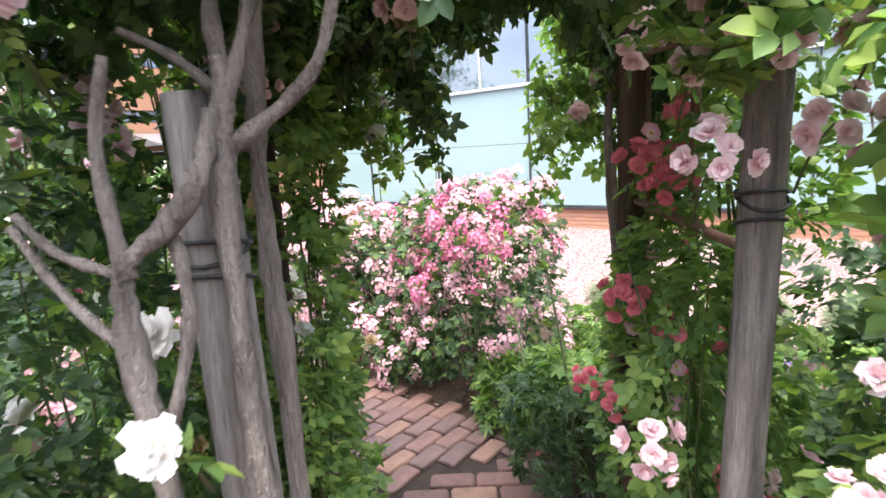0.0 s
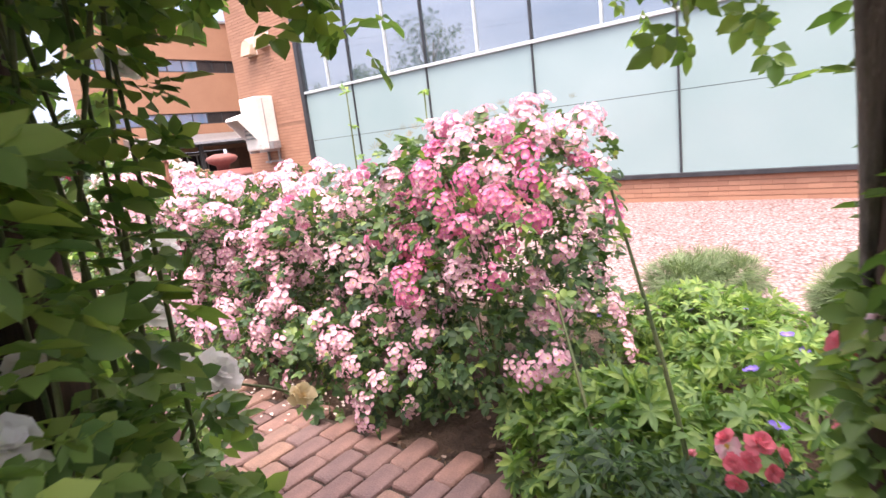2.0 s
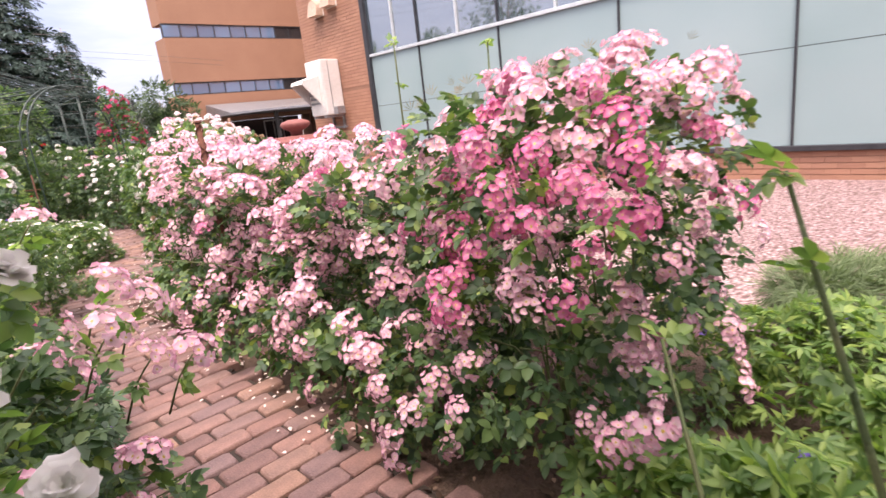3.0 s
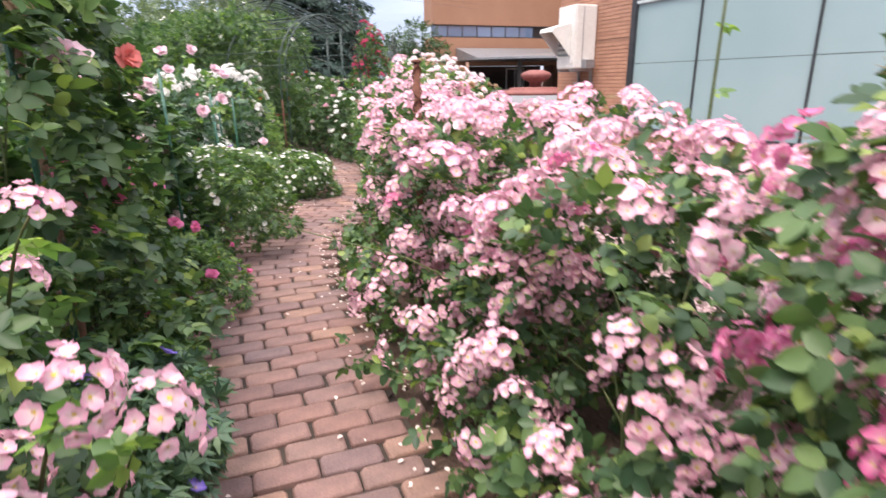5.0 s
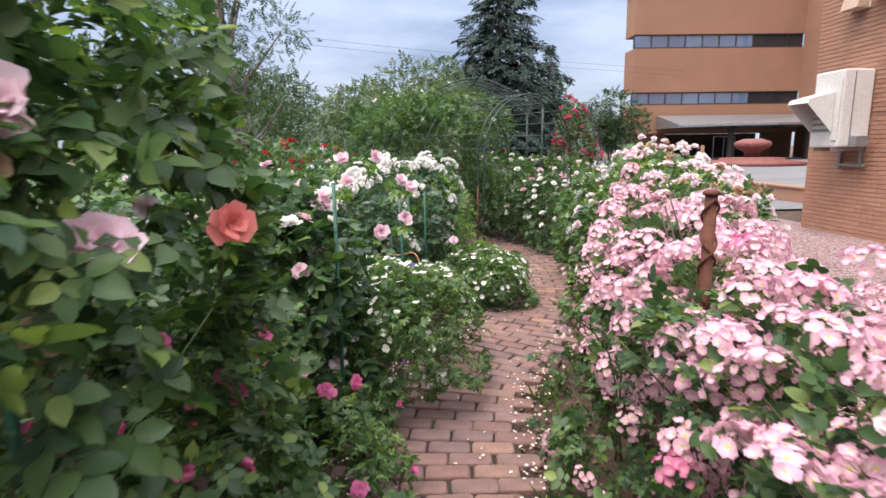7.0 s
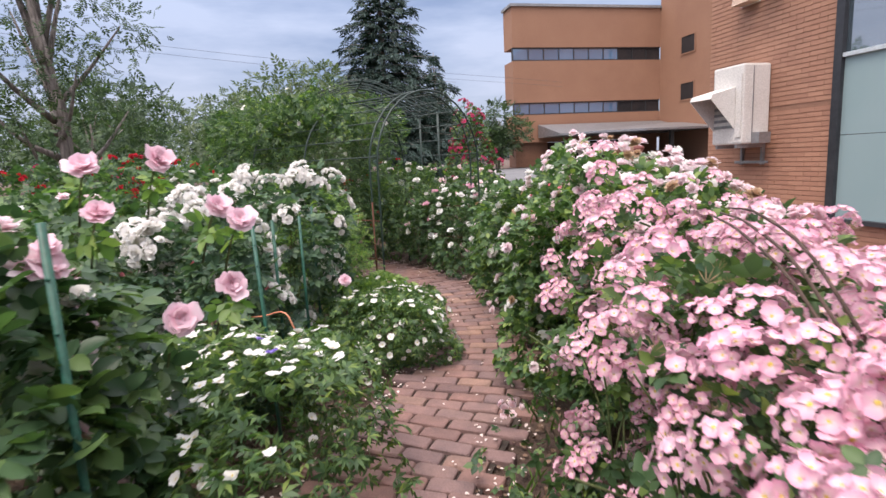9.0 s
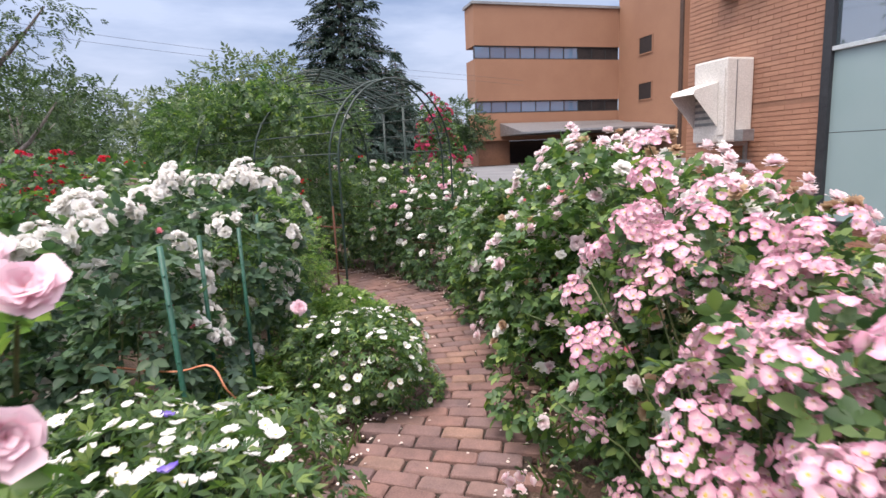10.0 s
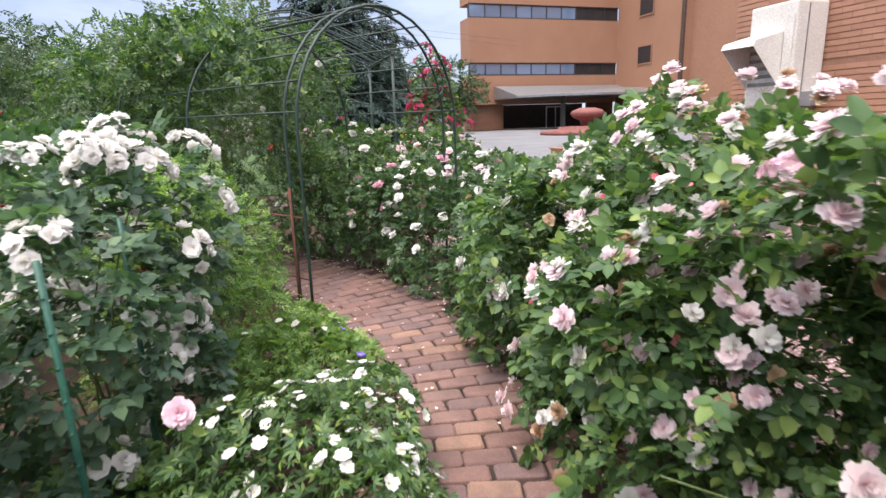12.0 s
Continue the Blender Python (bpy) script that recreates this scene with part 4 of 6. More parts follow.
def litter():
    """Fallen petals and crumbs on the bricks, thick along the edges."""
    P, N = [], []
    g = np.random.default_rng(3)
    for i in range(1500):
        j = int(g.uniform(90, 720))
        u = g.choice([-1, 1]) * (0.55 - abs(g.normal(0, 0.16)))
        t = PATH_T[j]
        P.append((CENTRE[j, 0] + t[1] * u, CENTRE[j, 1] - t[0] * u, 0.036))
    P = np.array(P)
    N = np.column_stack([g.normal(0, 1, (len(P), 2)), np.zeros(len(P))])
    N /= np.linalg.norm(N, axis=1)[:, None]
    me = foliage("fallen_petals", P, N, 0.019, "single", speckled("fallen_petal", (0.55, 0.42, 0.36), (0.8, 0.7, 0.66), 60, 200), up=3.0, wild=0.2, droop=0.0)
    tagged(part("fallen_petals", me, None, None), "pale fallen petals and crumbs on the bricks", "petals", kind="stuff")
    P = []
    for i in range(1500):
        j = int(g.uniform(80, 760))
        u = g.choice([-1, 1]) * g.uniform(0.44, 0.62)
        t = PATH_T[j]
        P.append((CENTRE[j, 0] + t[1] * u, CENTRE[j, 1] - t[0] * u, 0.0))
    P = np.array(P)
    P = P[np.sin(P[:, 0] * 5.1) + np.sin(P[:, 1] * 7.3 + P[:, 0] * 2.2) > 0.15]
    N = np.tile([0, 0, 1.0], (len(P), 1))
    tagged(part("edge_grass", foliage("edge_grass", P, N, 0.1, "blade", G["grass"], up=0.1, wild=0.35, droop=0), None, None), "short grass tufts along the path edge", "grass", kind="stuff")


litter()


def mulch():
    """Bark chips and dry bits on the soil beside the bricks."""
    g = np.random.default_rng(8)
    P = []
    for i in range(5200):
        j = int(g.uniform(0, 780))
        u = g.choice([-1, 1]) * g.uniform(0.36, 0.95)
        t = PATH_T[j]
        P.append((CENTRE[j, 0] + t[1] * u, CENTRE[j, 1] - t[0] * u, g.uniform(0.0, 0.012)))
    P = np.array(P)
    N = np.column_stack([g.normal(0, 1, (len(P), 2)), g.uniform(-0.1, 0.4, len(P))])
    N /= np.linalg.norm(N, axis=1)[:, None]
    chips = leafy("bark_chip", [(0.0, (0.05, 0.03, 0.022)), (0.6, (0.13, 0.08, 0.055)), (0.95, (0.24, 0.16, 0.12)), (1.0, (0.5, 0.4, 0.36))], 0.9, 0.0)
    tagged(part("bark_mulch", foliage("bark_mulch", P, N, 0.026, "single", chips, up=1.2, wild=0.4, droop=0.0, vary=0.6), None, None), "brown bark chips and dry bits on the soil", "mulch", kind="stuff")


mulch()

# ---- duct, vents on the near wall ----
duct = thing("wall_duct", -11.42, WALL_Y - 0.02, 1.4, "off-white metal air duct box with slanting hood on tiles", "duct")
part("body", boxes((-0.35, -0.46, 0.0, 0.27, 0.0, 1.14), bevel=0.03), G["white_metal"], duct)
bm = bmesh.new()
hv = [bm.verts.new(p) for p in ((-0.32, -0.45, 0.82), (0.12, -0.45, 0.82), (0.12, -0.45, 0.2), (-0.32, -0.45, 0.2), (-0.32, -0.85, 0.72), (0.12, -0.85, 0.72), (0.12, -0.88, 0.66), (-0.32, -0.88, 0.66))]
for f in ((0, 1, 5, 4), (4, 5, 6, 7), (1, 2, 6, 5), (3, 0, 4, 7)):
    bm.faces.new([hv[i] for i in f])
hood = part("hood", bm, G["white_metal"], duct, "open slanting rain hood")
sol = hood.modifiers.new("thickness", "SOLIDIFY")
sol.thickness = 0.012
part("louvre", boxes(*[(-0.3, -0.47, 0.24 + 0.09 * i, 0.1, -0.455, 0.28 + 0.09 * i) for i in range(6)]), G["grey_metal"], hood)
part("front_panel", boxes((0.14, -0.475, 0.1, 0.25, -0.465, 1.0), bevel=0.003), G["white_metal"], duct)
part("side_seam", boxes((0.268, -0.3, 0.05, 0.276, -0.285, 1.1)), G["grey_metal"], duct)
for x in (-0.2, 0.2):
    part("bracket", boxes((x - 0.02, -0.5, -0.06, x + 0.02, 0.0, -0.005), (x - 0.02, -0.05, -0.32, x + 0.02, 0.0, -0.06), bevel=0.004), G["grey_metal"], duct, "galvanised bracket")
part("bracket_bar", boxes((-0.3, -0.08, -0.3, 0.32, -0.03, -0.26), (0.27, -0.3, 0.0, 0.42, -0.1, 0.16), bevel=0.004), G["grey_metal"], duct)


def vent(x, z):
    v = thing("vent_hood", x, WALL_Y - 0.013, z, "small rounded beige vent hood on the tile wall", "vent", "wall vents")
    pts = [(0.17 * math.cos(a), 0.2 * math.sin(a)) for a in np.linspace(0, math.pi, 9)]
    bm = bmesh.new()
    f = [bm.verts.new((px, -0.16, pz)) for px, pz in pts]
    b = [bm.verts.new((px, 0.0, pz + 0.05)) for px, pz in pts]
    lo = [bm.verts.new((0.17, -0.2, -0.12)), bm.verts.new((-0.17, -0.2, -0.12)), bm.verts.new((0.17, 0, -0.12)), bm.verts.new((-0.17, 0, -0.12))]
    bm.faces.new(f + [lo[1], lo[0]])
    for i in range(8):
        bm.faces.new((f[i], b[i], b[i + 1], f[i + 1]))
    bm.faces.new((lo[0], lo[2], b[0], f[0]))
    bm.faces.new((lo[1], f[-1], b[-1], lo[3]))
    bm.faces.new((lo[0], lo[1], lo[3], lo[2]))
    part("cowl", bm, speckled("beige_cowl", (0.5, 0.36, 0.27), (0.55, 0.4, 0.31), 5, 50), v)
    part("flange", boxes((-0.19, -0.012, -0.13, 0.19, 0.0, 0.26)), G["white_metal"], v)


vent(-11.6, 3.58)
vent(-11.1, 3.68)

# yard things far off
low = thing("planter_wall", -16.5, 11.5, 0, "low brown brick planter wall at the yard's edge", "wall")
part("wall", boxes((-6, -0.2, 0, 3.2, 0.1, 0.34), bevel=0.01), G["tile"], low)
part("coping", boxes((-6.05, -0.24, 0.34, 3.25, 0.14, 0.39), bevel=0.006), G["render_tan"], low)
bowl = thing("planter_bowl", -44, 26.2, 0, "dark red round planter bowl on a stepped plinth", "planter")
red_stone = speckled("dark_red_stone", (0.16, 0.05, 0.045), (0.24, 0.085, 0.07), 2, 20)


def lathe(rows, sides=20):
    bm = bmesh.new()
    R = [[bm.verts.new((r * math.cos(2 * math.pi * k / sides), r * math.sin(2 * math.pi * k / sides), z)) for k in range(sides)] for r, z in rows]
    for a, b in zip(R[:-1], R[1:]):
        for k in range(sides):
            bm.faces.new((a[k], a[(k + 1) % sides], b[(k + 1) % sides], b[k]))
    bm.faces.new(R[0][::-1])
    bm.faces.new(R[-1])
    for f in bm.faces:
        f.smooth = True
    return bm


part("plinth", lathe([(3.6, 0), (3.6, 0.25), (2.2, 0.4), (2.2, 0.55), (0.8, 0.6)]), red_stone, bowl)
part("bowl", lathe([(0.5, 0.6), (0.55, 1.0), (1.1, 1.25), (1.3, 1.55), (1.15, 1.75), (0.6, 1.95)]), red_stone, bowl)
cone = thing("traffic_cone", -40, 31, 0, "white road cone on the asphalt", "cone")
part("body", lathe([(0.3, 0.04), (0.05, 1.0)]), G["white_metal"], cone)
part("foot", boxes((-0.4, -0.4, 0, 0.4, 0.4, 0.05), bevel=0.01), G["white_metal"], cone)


# ---- the timber arbour at the start ----
POSTS = dict(left_front=(-0.752, 0.499, 0.046), right_front=(-0.144, 1.217, 0.039), right_rear=(-0.585, 1.81, 0.045), left_rear=(-1.55, 1.12, 0.05))
arbour = thing("arbour", -0.85, 1.2, 0, "weathered timber rose arbour of four posts and rails", "arbour")
AB = np.array((-0.85, 1.2, 0))


def ap(name, rows, mat, label="", sides=10, lumpy=0.06, parent=None):
    return part(name, tubes(name, [(np.array(p) - AB, r) for p, r in rows], mat, sides, lumpy, 3), None, parent or arbour, label)


for key, top, lean, mat in (("left_front", 1.60, (-0.02, 0.0), "timber"), ("right_front", 2.1, (0.04, 0.0), "timber"), ("right_rear", 2.1, (0.0, 0.0), "darkwood"), ("left_rear", 2.0, (0, 0), "darkwood")):
    x, y, r = POSTS[key]
    zs = np.linspace(0, top, 9)
    pts = [(x + lean[0] * (z / top - 0.6), y + lean[1] * z / top, z) for z in zs]
    post = ap("post", [(pts, [r * 1.06] + [r] * 7 + [r * 0.97])], G[mat], "grey weathered round post" if mat == "timber" else "dark stained round post", 14)
    if key in ("right_front", "left_front"):
        for dz, tilt in ((0.0, 0.012), (0.045, -0.02), (0.052, 0.01)):
            z0 = 1.33 + dz
            ring = [(x + lean[0] * (z0 / top - 0.6) + (r + 0.005) * math.cos(a), y + lean[1] * z0 / top + (r + 0.005) * math.sin(a), z0 + tilt * math.cos(a * 1 + 1)) for a in np.linspace(0, 2 * math.pi, 15)]
            ap("wire", [(ring, 0.0035)], G["alu"], "dark binding wire", 5, 0.0)


def rail(a, b, z0, z1, r, mat, name="rail"):
    A, B = np.array((*a, z0)), np.array((*b, z1))
    ap(name, [([A + (B - A) * t for t in np.linspace(0, 1, 5)], r)], G[mat], "", 6, 0.05)


PF = {k: v[:2] for k, v in POSTS.items()}
rail(PF["left_front"], PF["left_rear"], 1.95, 1.97, 0.03, "darkwood", "top_rail")
rail(PF["right_front"], PF["right_rear"], 2.08, 2.08, 0.03, "darkwood", "top_rail")
rail(PF["left_front"], PF["right_front"], 2.08, 2.12, 0.03, "darkwood", "top_rail")
rail(PF["left_rear"], PF["right_rear"], 2.1, 2.1, 0.03, "darkwood", "top_rail")
for z in (0.45, 1.27, 1.7):
    rail(PF["right_front"], PF["right_rear"], z, z + 0.03, 0.011, "lath", "cross_lath")
for t in (0.5, 0.97):
    q = (1 - t) * np.array(PF["right_front"]) + t * np.array(PF["right_rear"]) + np.array((0.03, 0.02))
    rail(q, q, 1.24 if t < 0.9 else 0.1, 1.95, 0.013, "lath", "upright_lath")

# old climbing-rose trunk on the left post
vine = thing("climbing_rose", -0.64, 0.47, 0, "old gnarled grey climbing rose with forked bare branches", "climbing rose")
VB = np.array((-0.64, 0.47, 0))


def limb(name, pts, r0, r1, n=16, seed=0, lump=0.22):
    p = spline(pts, n) - VB
    w = np.random.default_rng(seed)
    rad = np.linspace(r0, r1, n) * (1 + 0.16 * np.sin(np.linspace(0, 17, n) + seed))
    return part(name, tubes(name, [(p, rad)], G["bark"], 9, lump, seed), None, vine)


limb("stem", [(-0.695, 0.468, 0), (-0.675, 0.468, 0.465), (-0.671, 0.467, 0.81), (-0.674, 0.473, 1.155), (-0.673, 0.473, 1.397), (-0.675, 0.486, 1.542), (-0.679, 0.5, 1.638)], 0.02173, 0.01521, 60, 1, 0.5)
limb("branch", [(-0.679, 0.5, 1.611), (-0.687, 0.499, 1.707), (-0.667, 0.506, 1.825)], 0.01304, 0.008694, 10, 2)
limb("branch", [(-0.675, 0.493, 1.57), (-0.659, 0.527, 1.673), (-0.654, 0.582, 1.811)], 0.01232, 0.007245, 10, 3)
limb("branch", [(-0.671, 0.486, 1.514), (-0.651, 0.507, 1.535), (-0.61, 0.549, 1.577), (-0.577, 0.584, 1.633), (-0.565, 0.618, 1.743)], 0.01377, 0.007969, 16, 4)
limb("branch", [(-0.679, 0.493, 1.59), (-0.734, 0.464, 1.645), (-0.803, 0.429, 1.686)], 0.008694, 0.005072, 9, 5)
limb("second_stem", [(-0.672, 0.337, 0), (-0.652, 0.337, 0.465), (-0.669, 0.343, 0.81), (-0.672, 0.342, 1.107), (-0.694, 0.342, 1.203), (-0.722, 0.348, 1.32), (-0.719, 0.355, 1.382), (-0.689, 0.39, 1.417), (-0.663, 0.438, 1.487), (-0.671, 0.472, 1.569)], 0.01956, 0.01159, 60, 6, 0.5)
limb("branch", [(-0.719, 0.355, 1.362), (-0.737, 0.354, 1.444), (-0.759, 0.361, 1.534), (-0.732, 0.375, 1.638)], 0.01232, 0.007245, 10, 7)
limb("branch", [(-0.68, 0.363, 1.169), (-0.667, 0.397, 1.286), (-0.686, 0.41, 1.369), (-0.711, 0.41, 1.445)], 0.009418, 0.009418, 12, 8)
limb("branch", [(-0.708, 0.341, 1.265), (-0.784, 0.299, 1.354), (-0.846, 0.277, 1.436)], 0.007969, 0.005796, 9, 9)
limb("branch", [(-0.726, 0.348, 1.369), (-0.791, 0.305, 1.402), (-0.847, 0.284, 1.45)], 0.007969, 0.005796, 9, 10)
limb("rear_stem", [(-0.8, 0.62, 0.0), (-0.805, 0.62, 0.6), (-0.8, 0.62, 1.15), (-0.79, 0.61, 1.45), (-0.74, 0.6, 1.75)], 0.022, 0.015, 40, 11, 0.4)
limb("rear_branch", [(-0.62, 1.84, 0), (-0.63, 1.82, 0.9), (-0.645, 1.79, 1.35), (-0.66, 1.82, 1.62), (-0.59, 1.84, 1.9)], 0.018, 0.014, 18, 12)


def hedge_box(name, label, corners, z0, z1, thick, leaves, size, blooms=(), mat="leaf_deep", seed=1, leaf="rose", free=0.2, top_only=False, category="climbing rose", stems=10):
    """A leafy screen along a line on the plan, with its blooms on the surface."""
    g = np.random.default_rng(seed)
    a, b = np.array(corners[0]), np.array(corners[1])
    d = (b - a) / np.linalg.norm(b - a)
    nrm = np.array((d[1], -d[0]))
    mid = (a + b) / 2
    e = thing(name, mid[0], mid[1], 0, label, category)
    base = np.array((mid[0], mid[1], 0))

    def pts(n, spread):
        t, u = g.random(n), np.clip(g.normal(0, 0.5, n), -1, 1) * spread
        side = np.sign(g.random(n) - 0.5)
        u = side * (1 - np.abs(g.normal(0, 0.35, n))) * spread
        z = z0 + (z1 - z0) * g.random(n)
        w = thick * (0.75 + 0.3 * np.sin(t * 9 + z * 4 + seed) + 0.18 * np.sin(z * 11 + seed))
        P = np.column_stack([a[0] + (b - a)[0] * t + nrm[0] * u * w, a[1] + (b - a)[1] * t + nrm[1] * u * w, z])
        N = np.column_stack([nrm[0] * side, nrm[1] * side, g.uniform(-0.2, 0.7, n)])
        return P, N / np.linalg.norm(N, axis=1)[:, None]

    P, N = pts(leaves, 1.0)
    ok = clear_of_way(P, free)
    part("foliage", foliage("foliage", P[ok] - base, N[ok], size, leaf, G[mat]), None, e)
    if stems:
        rows = []
        for i in range(stems):
            t = g.random()
            q = a + (b - a) * t
            pts2 = spline([(q[0], q[1], max(z0, 0.0)), (q[0] + g.normal(0, 0.05), q[1] + g.normal(0, 0.05), (z0 + z1) / 2), (q[0] + g.normal(0, 0.1), q[1] + g.normal(0, 0.1), z1 * 0.97)], 8) - base
            rows.append((pts2, np.linspace(0.005, 0.0025, 8)))
        tagged(part("cane_tangle", tubes("canes", rows, G["cane"], 5, 0.2, seed), None, e), kind="stuff")
    if blooms:
        P, N = pts(sum(r[2] for r in blooms) * 2 + 10, 1.08)
        ok = clear_of_way(P, free + 0.1)
        put_blooms(e, base, P[ok], N[ok], blooms, seed + 9)
    return e


# leafy walls and roof of the arbour
hedge_box("climbing_rose", "dense green climbing rose on the arbour's side", ((-1.22, 0.86), (-1.5, 1.26)), 0.0, 2.1, 0.2, 2700, 0.042, [("double", "white", 10, 0.035), ("double", "yellow", 4, 0.035)], seed=21, mat="leaf_fresh", free=0.3)
hedge_box("climbing_rose", "leafy growth of the climbing rose outside the arbour", ((-1.35, 0.72), (-1.95, 1.0)), 0.0, 2.2, 0.2, 1300, 0.05, [("double", "white", 6, 0.035)], seed=27, mat="leaf_fresh", free=0.4, stems=4)
hedge_box("climbing_rose", "leafy climbing rose with blush clusters beside the arbour", ((-1.2, -0.1), (-1.75, 0.75)), 0.0, 2.2, 0.24, 1700, 0.052, [("posy", "blush", 9, 0.06), ("double", "white", 4, 0.06)], seed=22, mat="leaf_rose", free=0.5)
hedge_box("climbing_rose", "climbing rose with coral clusters on the arbour's laths", ((-0.2, 1.34), (-0.56, 1.98)), 0.0, 1.25, 0.16, 1500, 0.046, [("posy", "coral", 12, 0.05), ("double", "coral", 10, 0.03), ("single", "pink", 10, 0.032), ("posy", "blush", 4, 0.05)], seed=23, mat="leaf_fresh", free=0.34)
hedge_box("climbing_rose", "dark upper growth of a climbing rose on the laths", ((-0.12, 1.42), (-0.5, 2.1)), 1.25, 2.15, 0.16, 1100, 0.042, [("posy", "coral", 6, 0.05), ("posy", "blush", 5, 0.05)], seed=25, mat="leaf_fresh", free=0.36)
hedge_box("climbing_rose", "climbing rose with blush pink clusters over the post", ((0.12, 0.97), (0.52, 1.55)), 0.0, 1.8, 0.18, 1400, 0.052, [("posy", "blush", 60, 0.05), ("posy", "coral", 8, 0.045)], seed=24, mat="leaf_fresh", free=0.28, stems=0)
hedge_box("climbing_rose", "fresh rose growth over the grey post's head", ((-0.3, 1.08), (0.2, 1.0)), 1.58, 2.3, 0.12, 600, 0.046, [("posy", "blush", 7, 0.05)], seed=28, mat="leaf_fresh", free=0.3, stems=0)
hedge_box("climbing_rose", "leafy back growth of the climbing rose", ((0.5, 1.5), (0.0, 2.4)), 0.0, 1.25, 0.26, 1300, 0.05, [("posy", "blush", 6, 0.05)], seed=26, mat="leaf_rose", free=0.42)


def roof_foliage(name, label, quad, z0, z1, leaves, size, blooms, seed, mat):
    g = np.random.default_rng(seed)
    A, B, C, D = [np.array(q) for q in quad]
    e = thing(name, *(A + B + C + D) / 4, z0, label, "climbing rose")
    base = np.array((*((A + B + C + D) / 4), z0))

    def pts(n, lowest):
        s, t = g.random(n)[:, None], g.random(n)[:, None]
        xy = (A * (1 - s) + B * s) * (1 - t) + (D * (1 - s) + C * s) * t
        edge = np.abs(s[:, 0] - 0.5) * 2
        sag = 0.3 * edge ** 3
        z = z0 - sag + (z1 - z0) * (lowest + (1 - lowest) * g.random(n)) - 0.08 * np.sin(xy[:, 0] * 9 + xy[:, 1] * 7)
        return np.column_stack([xy, z])

    P = pts(leaves, 0.0)
    N = np.column_stack([g.normal(0, 1, (len(P), 2)), g.uniform(-0.8, 0.3, len(P))])
    N /= np.linalg.norm(N, axis=1)[:, None]
    part("foliage", foliage("foliage", P - base, N, size, "rose", G[mat], up=0.3, wild=0.9, droop=0.9, floor=-9.0), None, e)
    P = pts(sum(r[2] for r in blooms) * 2, 0.06)
    N = np.tile([0.2, -0.4, -0.5], (len(P), 1))
    put_blooms(e, base, P, N, blooms, seed)
    return e


roof_foliage("climbing_rose", "dark overhanging climbing rose foliage over the arbour", [(-1.5, 0.5), (-0.05, 1.0), (-0.35, 1.95), (-1.75, 1.5)], 1.95, 2.25, 2000, 0.045, [("posy", "white", 12, 0.045), ("double", "blush", 10, 0.035), ("posy", "blush", 5, 0.045)], 31, "leaf_deep")
# extra canopy piece, added overhead to keep light off the old trunk
roof_foliage("climbing_rose", "dense rose canopy over the arbour's entrance", [(-1.3, -0.2), (-0.35, 0.05), (-0.4, 0.75), (-1.3, 0.6)], 2.0, 2.35, 1300, 0.05, [("posy", "blush", 4, 0.05)], 40, "leaf_deep")
roof_foliage("climbing_rose", "overhanging rose sprays with blush blooms above the arbour's front", [(-1.5, 0.25), (-0.1, 0.85), (-0.1, 1.1), (-1.3, 0.65)], 1.9, 2.25, 1200, 0.048, [("posy", "blush", 12, 0.055)], 32, "leaf_rose")
roof_foliage("climbing_rose", "hanging rose sprays with faded cream blooms at the arbour's rear", [(-1.6, 1.15), (-0.5, 1.85), (-0.62, 2.05), (-1.75, 1.4)], 1.9, 2.25, 1700, 0.045, [("posy", "white", 9, 0.04), ("pompon", "apricot", 8, 0.03)], 33, "leaf_rose")
roof_foliage("climbing_rose", "low hanging rose spray with cream blooms at the arbour's rear", [(-1.68, 1.15), (-1.12, 1.42), (-1.18, 1.56), (-1.75, 1.32)], 1.74, 2.05, 600, 0.042, [("pompon", "apricot", 6, 0.03)], 35, "leaf_rose")
roof_foliage("climbing_rose", "hanging rose curtain with faded cream blooms", [(-1.55, 1.2), (-1.0, 1.28), (-1.05, 1.48), (-1.6, 1.4)], 1.78, 2.05, 600, 0.042, [("pompon", "apricot", 6, 0.03)], 38, "leaf_rose")
roof_foliage("climbing_rose", "dark middle growth of the rose overhead", [(-1.15, 0.72), (-0.35, 1.0), (-0.5, 1.35), (-1.25, 1.05)], 1.92, 2.2, 900, 0.045, [("posy", "blush", 5, 0.045), ("pompon", "apricot", 4, 0.03)], 37, "leaf_deep")
roof_foliage("climbing_rose", "hanging rose spray beside the dark post", [(-0.85, 1.68), (-0.5, 1.9), (-0.55, 2.05), (-0.88, 1.85)], 1.5, 1.95, 420, 0.036, [("double", "blush", 4, 0.03)], 34, "leaf_fresh")

roof_foliage("climbing_rose", "leafy rose overhang with cream blooms beside the rear post", [(-2.0, 1.15), (-1.35, 1.45), (-1.4, 1.75), (-2.05, 1.5)], 1.62, 1.98, 650, 0.05, [("double", "white", 8, 0.034)], 45, "leaf_fresh")
sprig = roof_foliage("climbing_rose", "thin hanging rose sprig beyond the dark post", [(-1.12, 2.05), (-0.8, 2.05), (-0.8, 2.35), (-1.12, 2.35)], 1.6, 2.0, 170, 0.045, [("double", "blush", 2, 0.026)], 46, "leaf_fresh")
part("cane", tubes("cane", [(spline([(0.34, -0.35, 0.5), (0.2, -0.1, 0.42), (0.0, 0.0, 0.2), (-0.1, 0.05, 0.0)], 12), np.linspace(0.006, 0.002, 12))], G["cane"], 5), None, sprig)


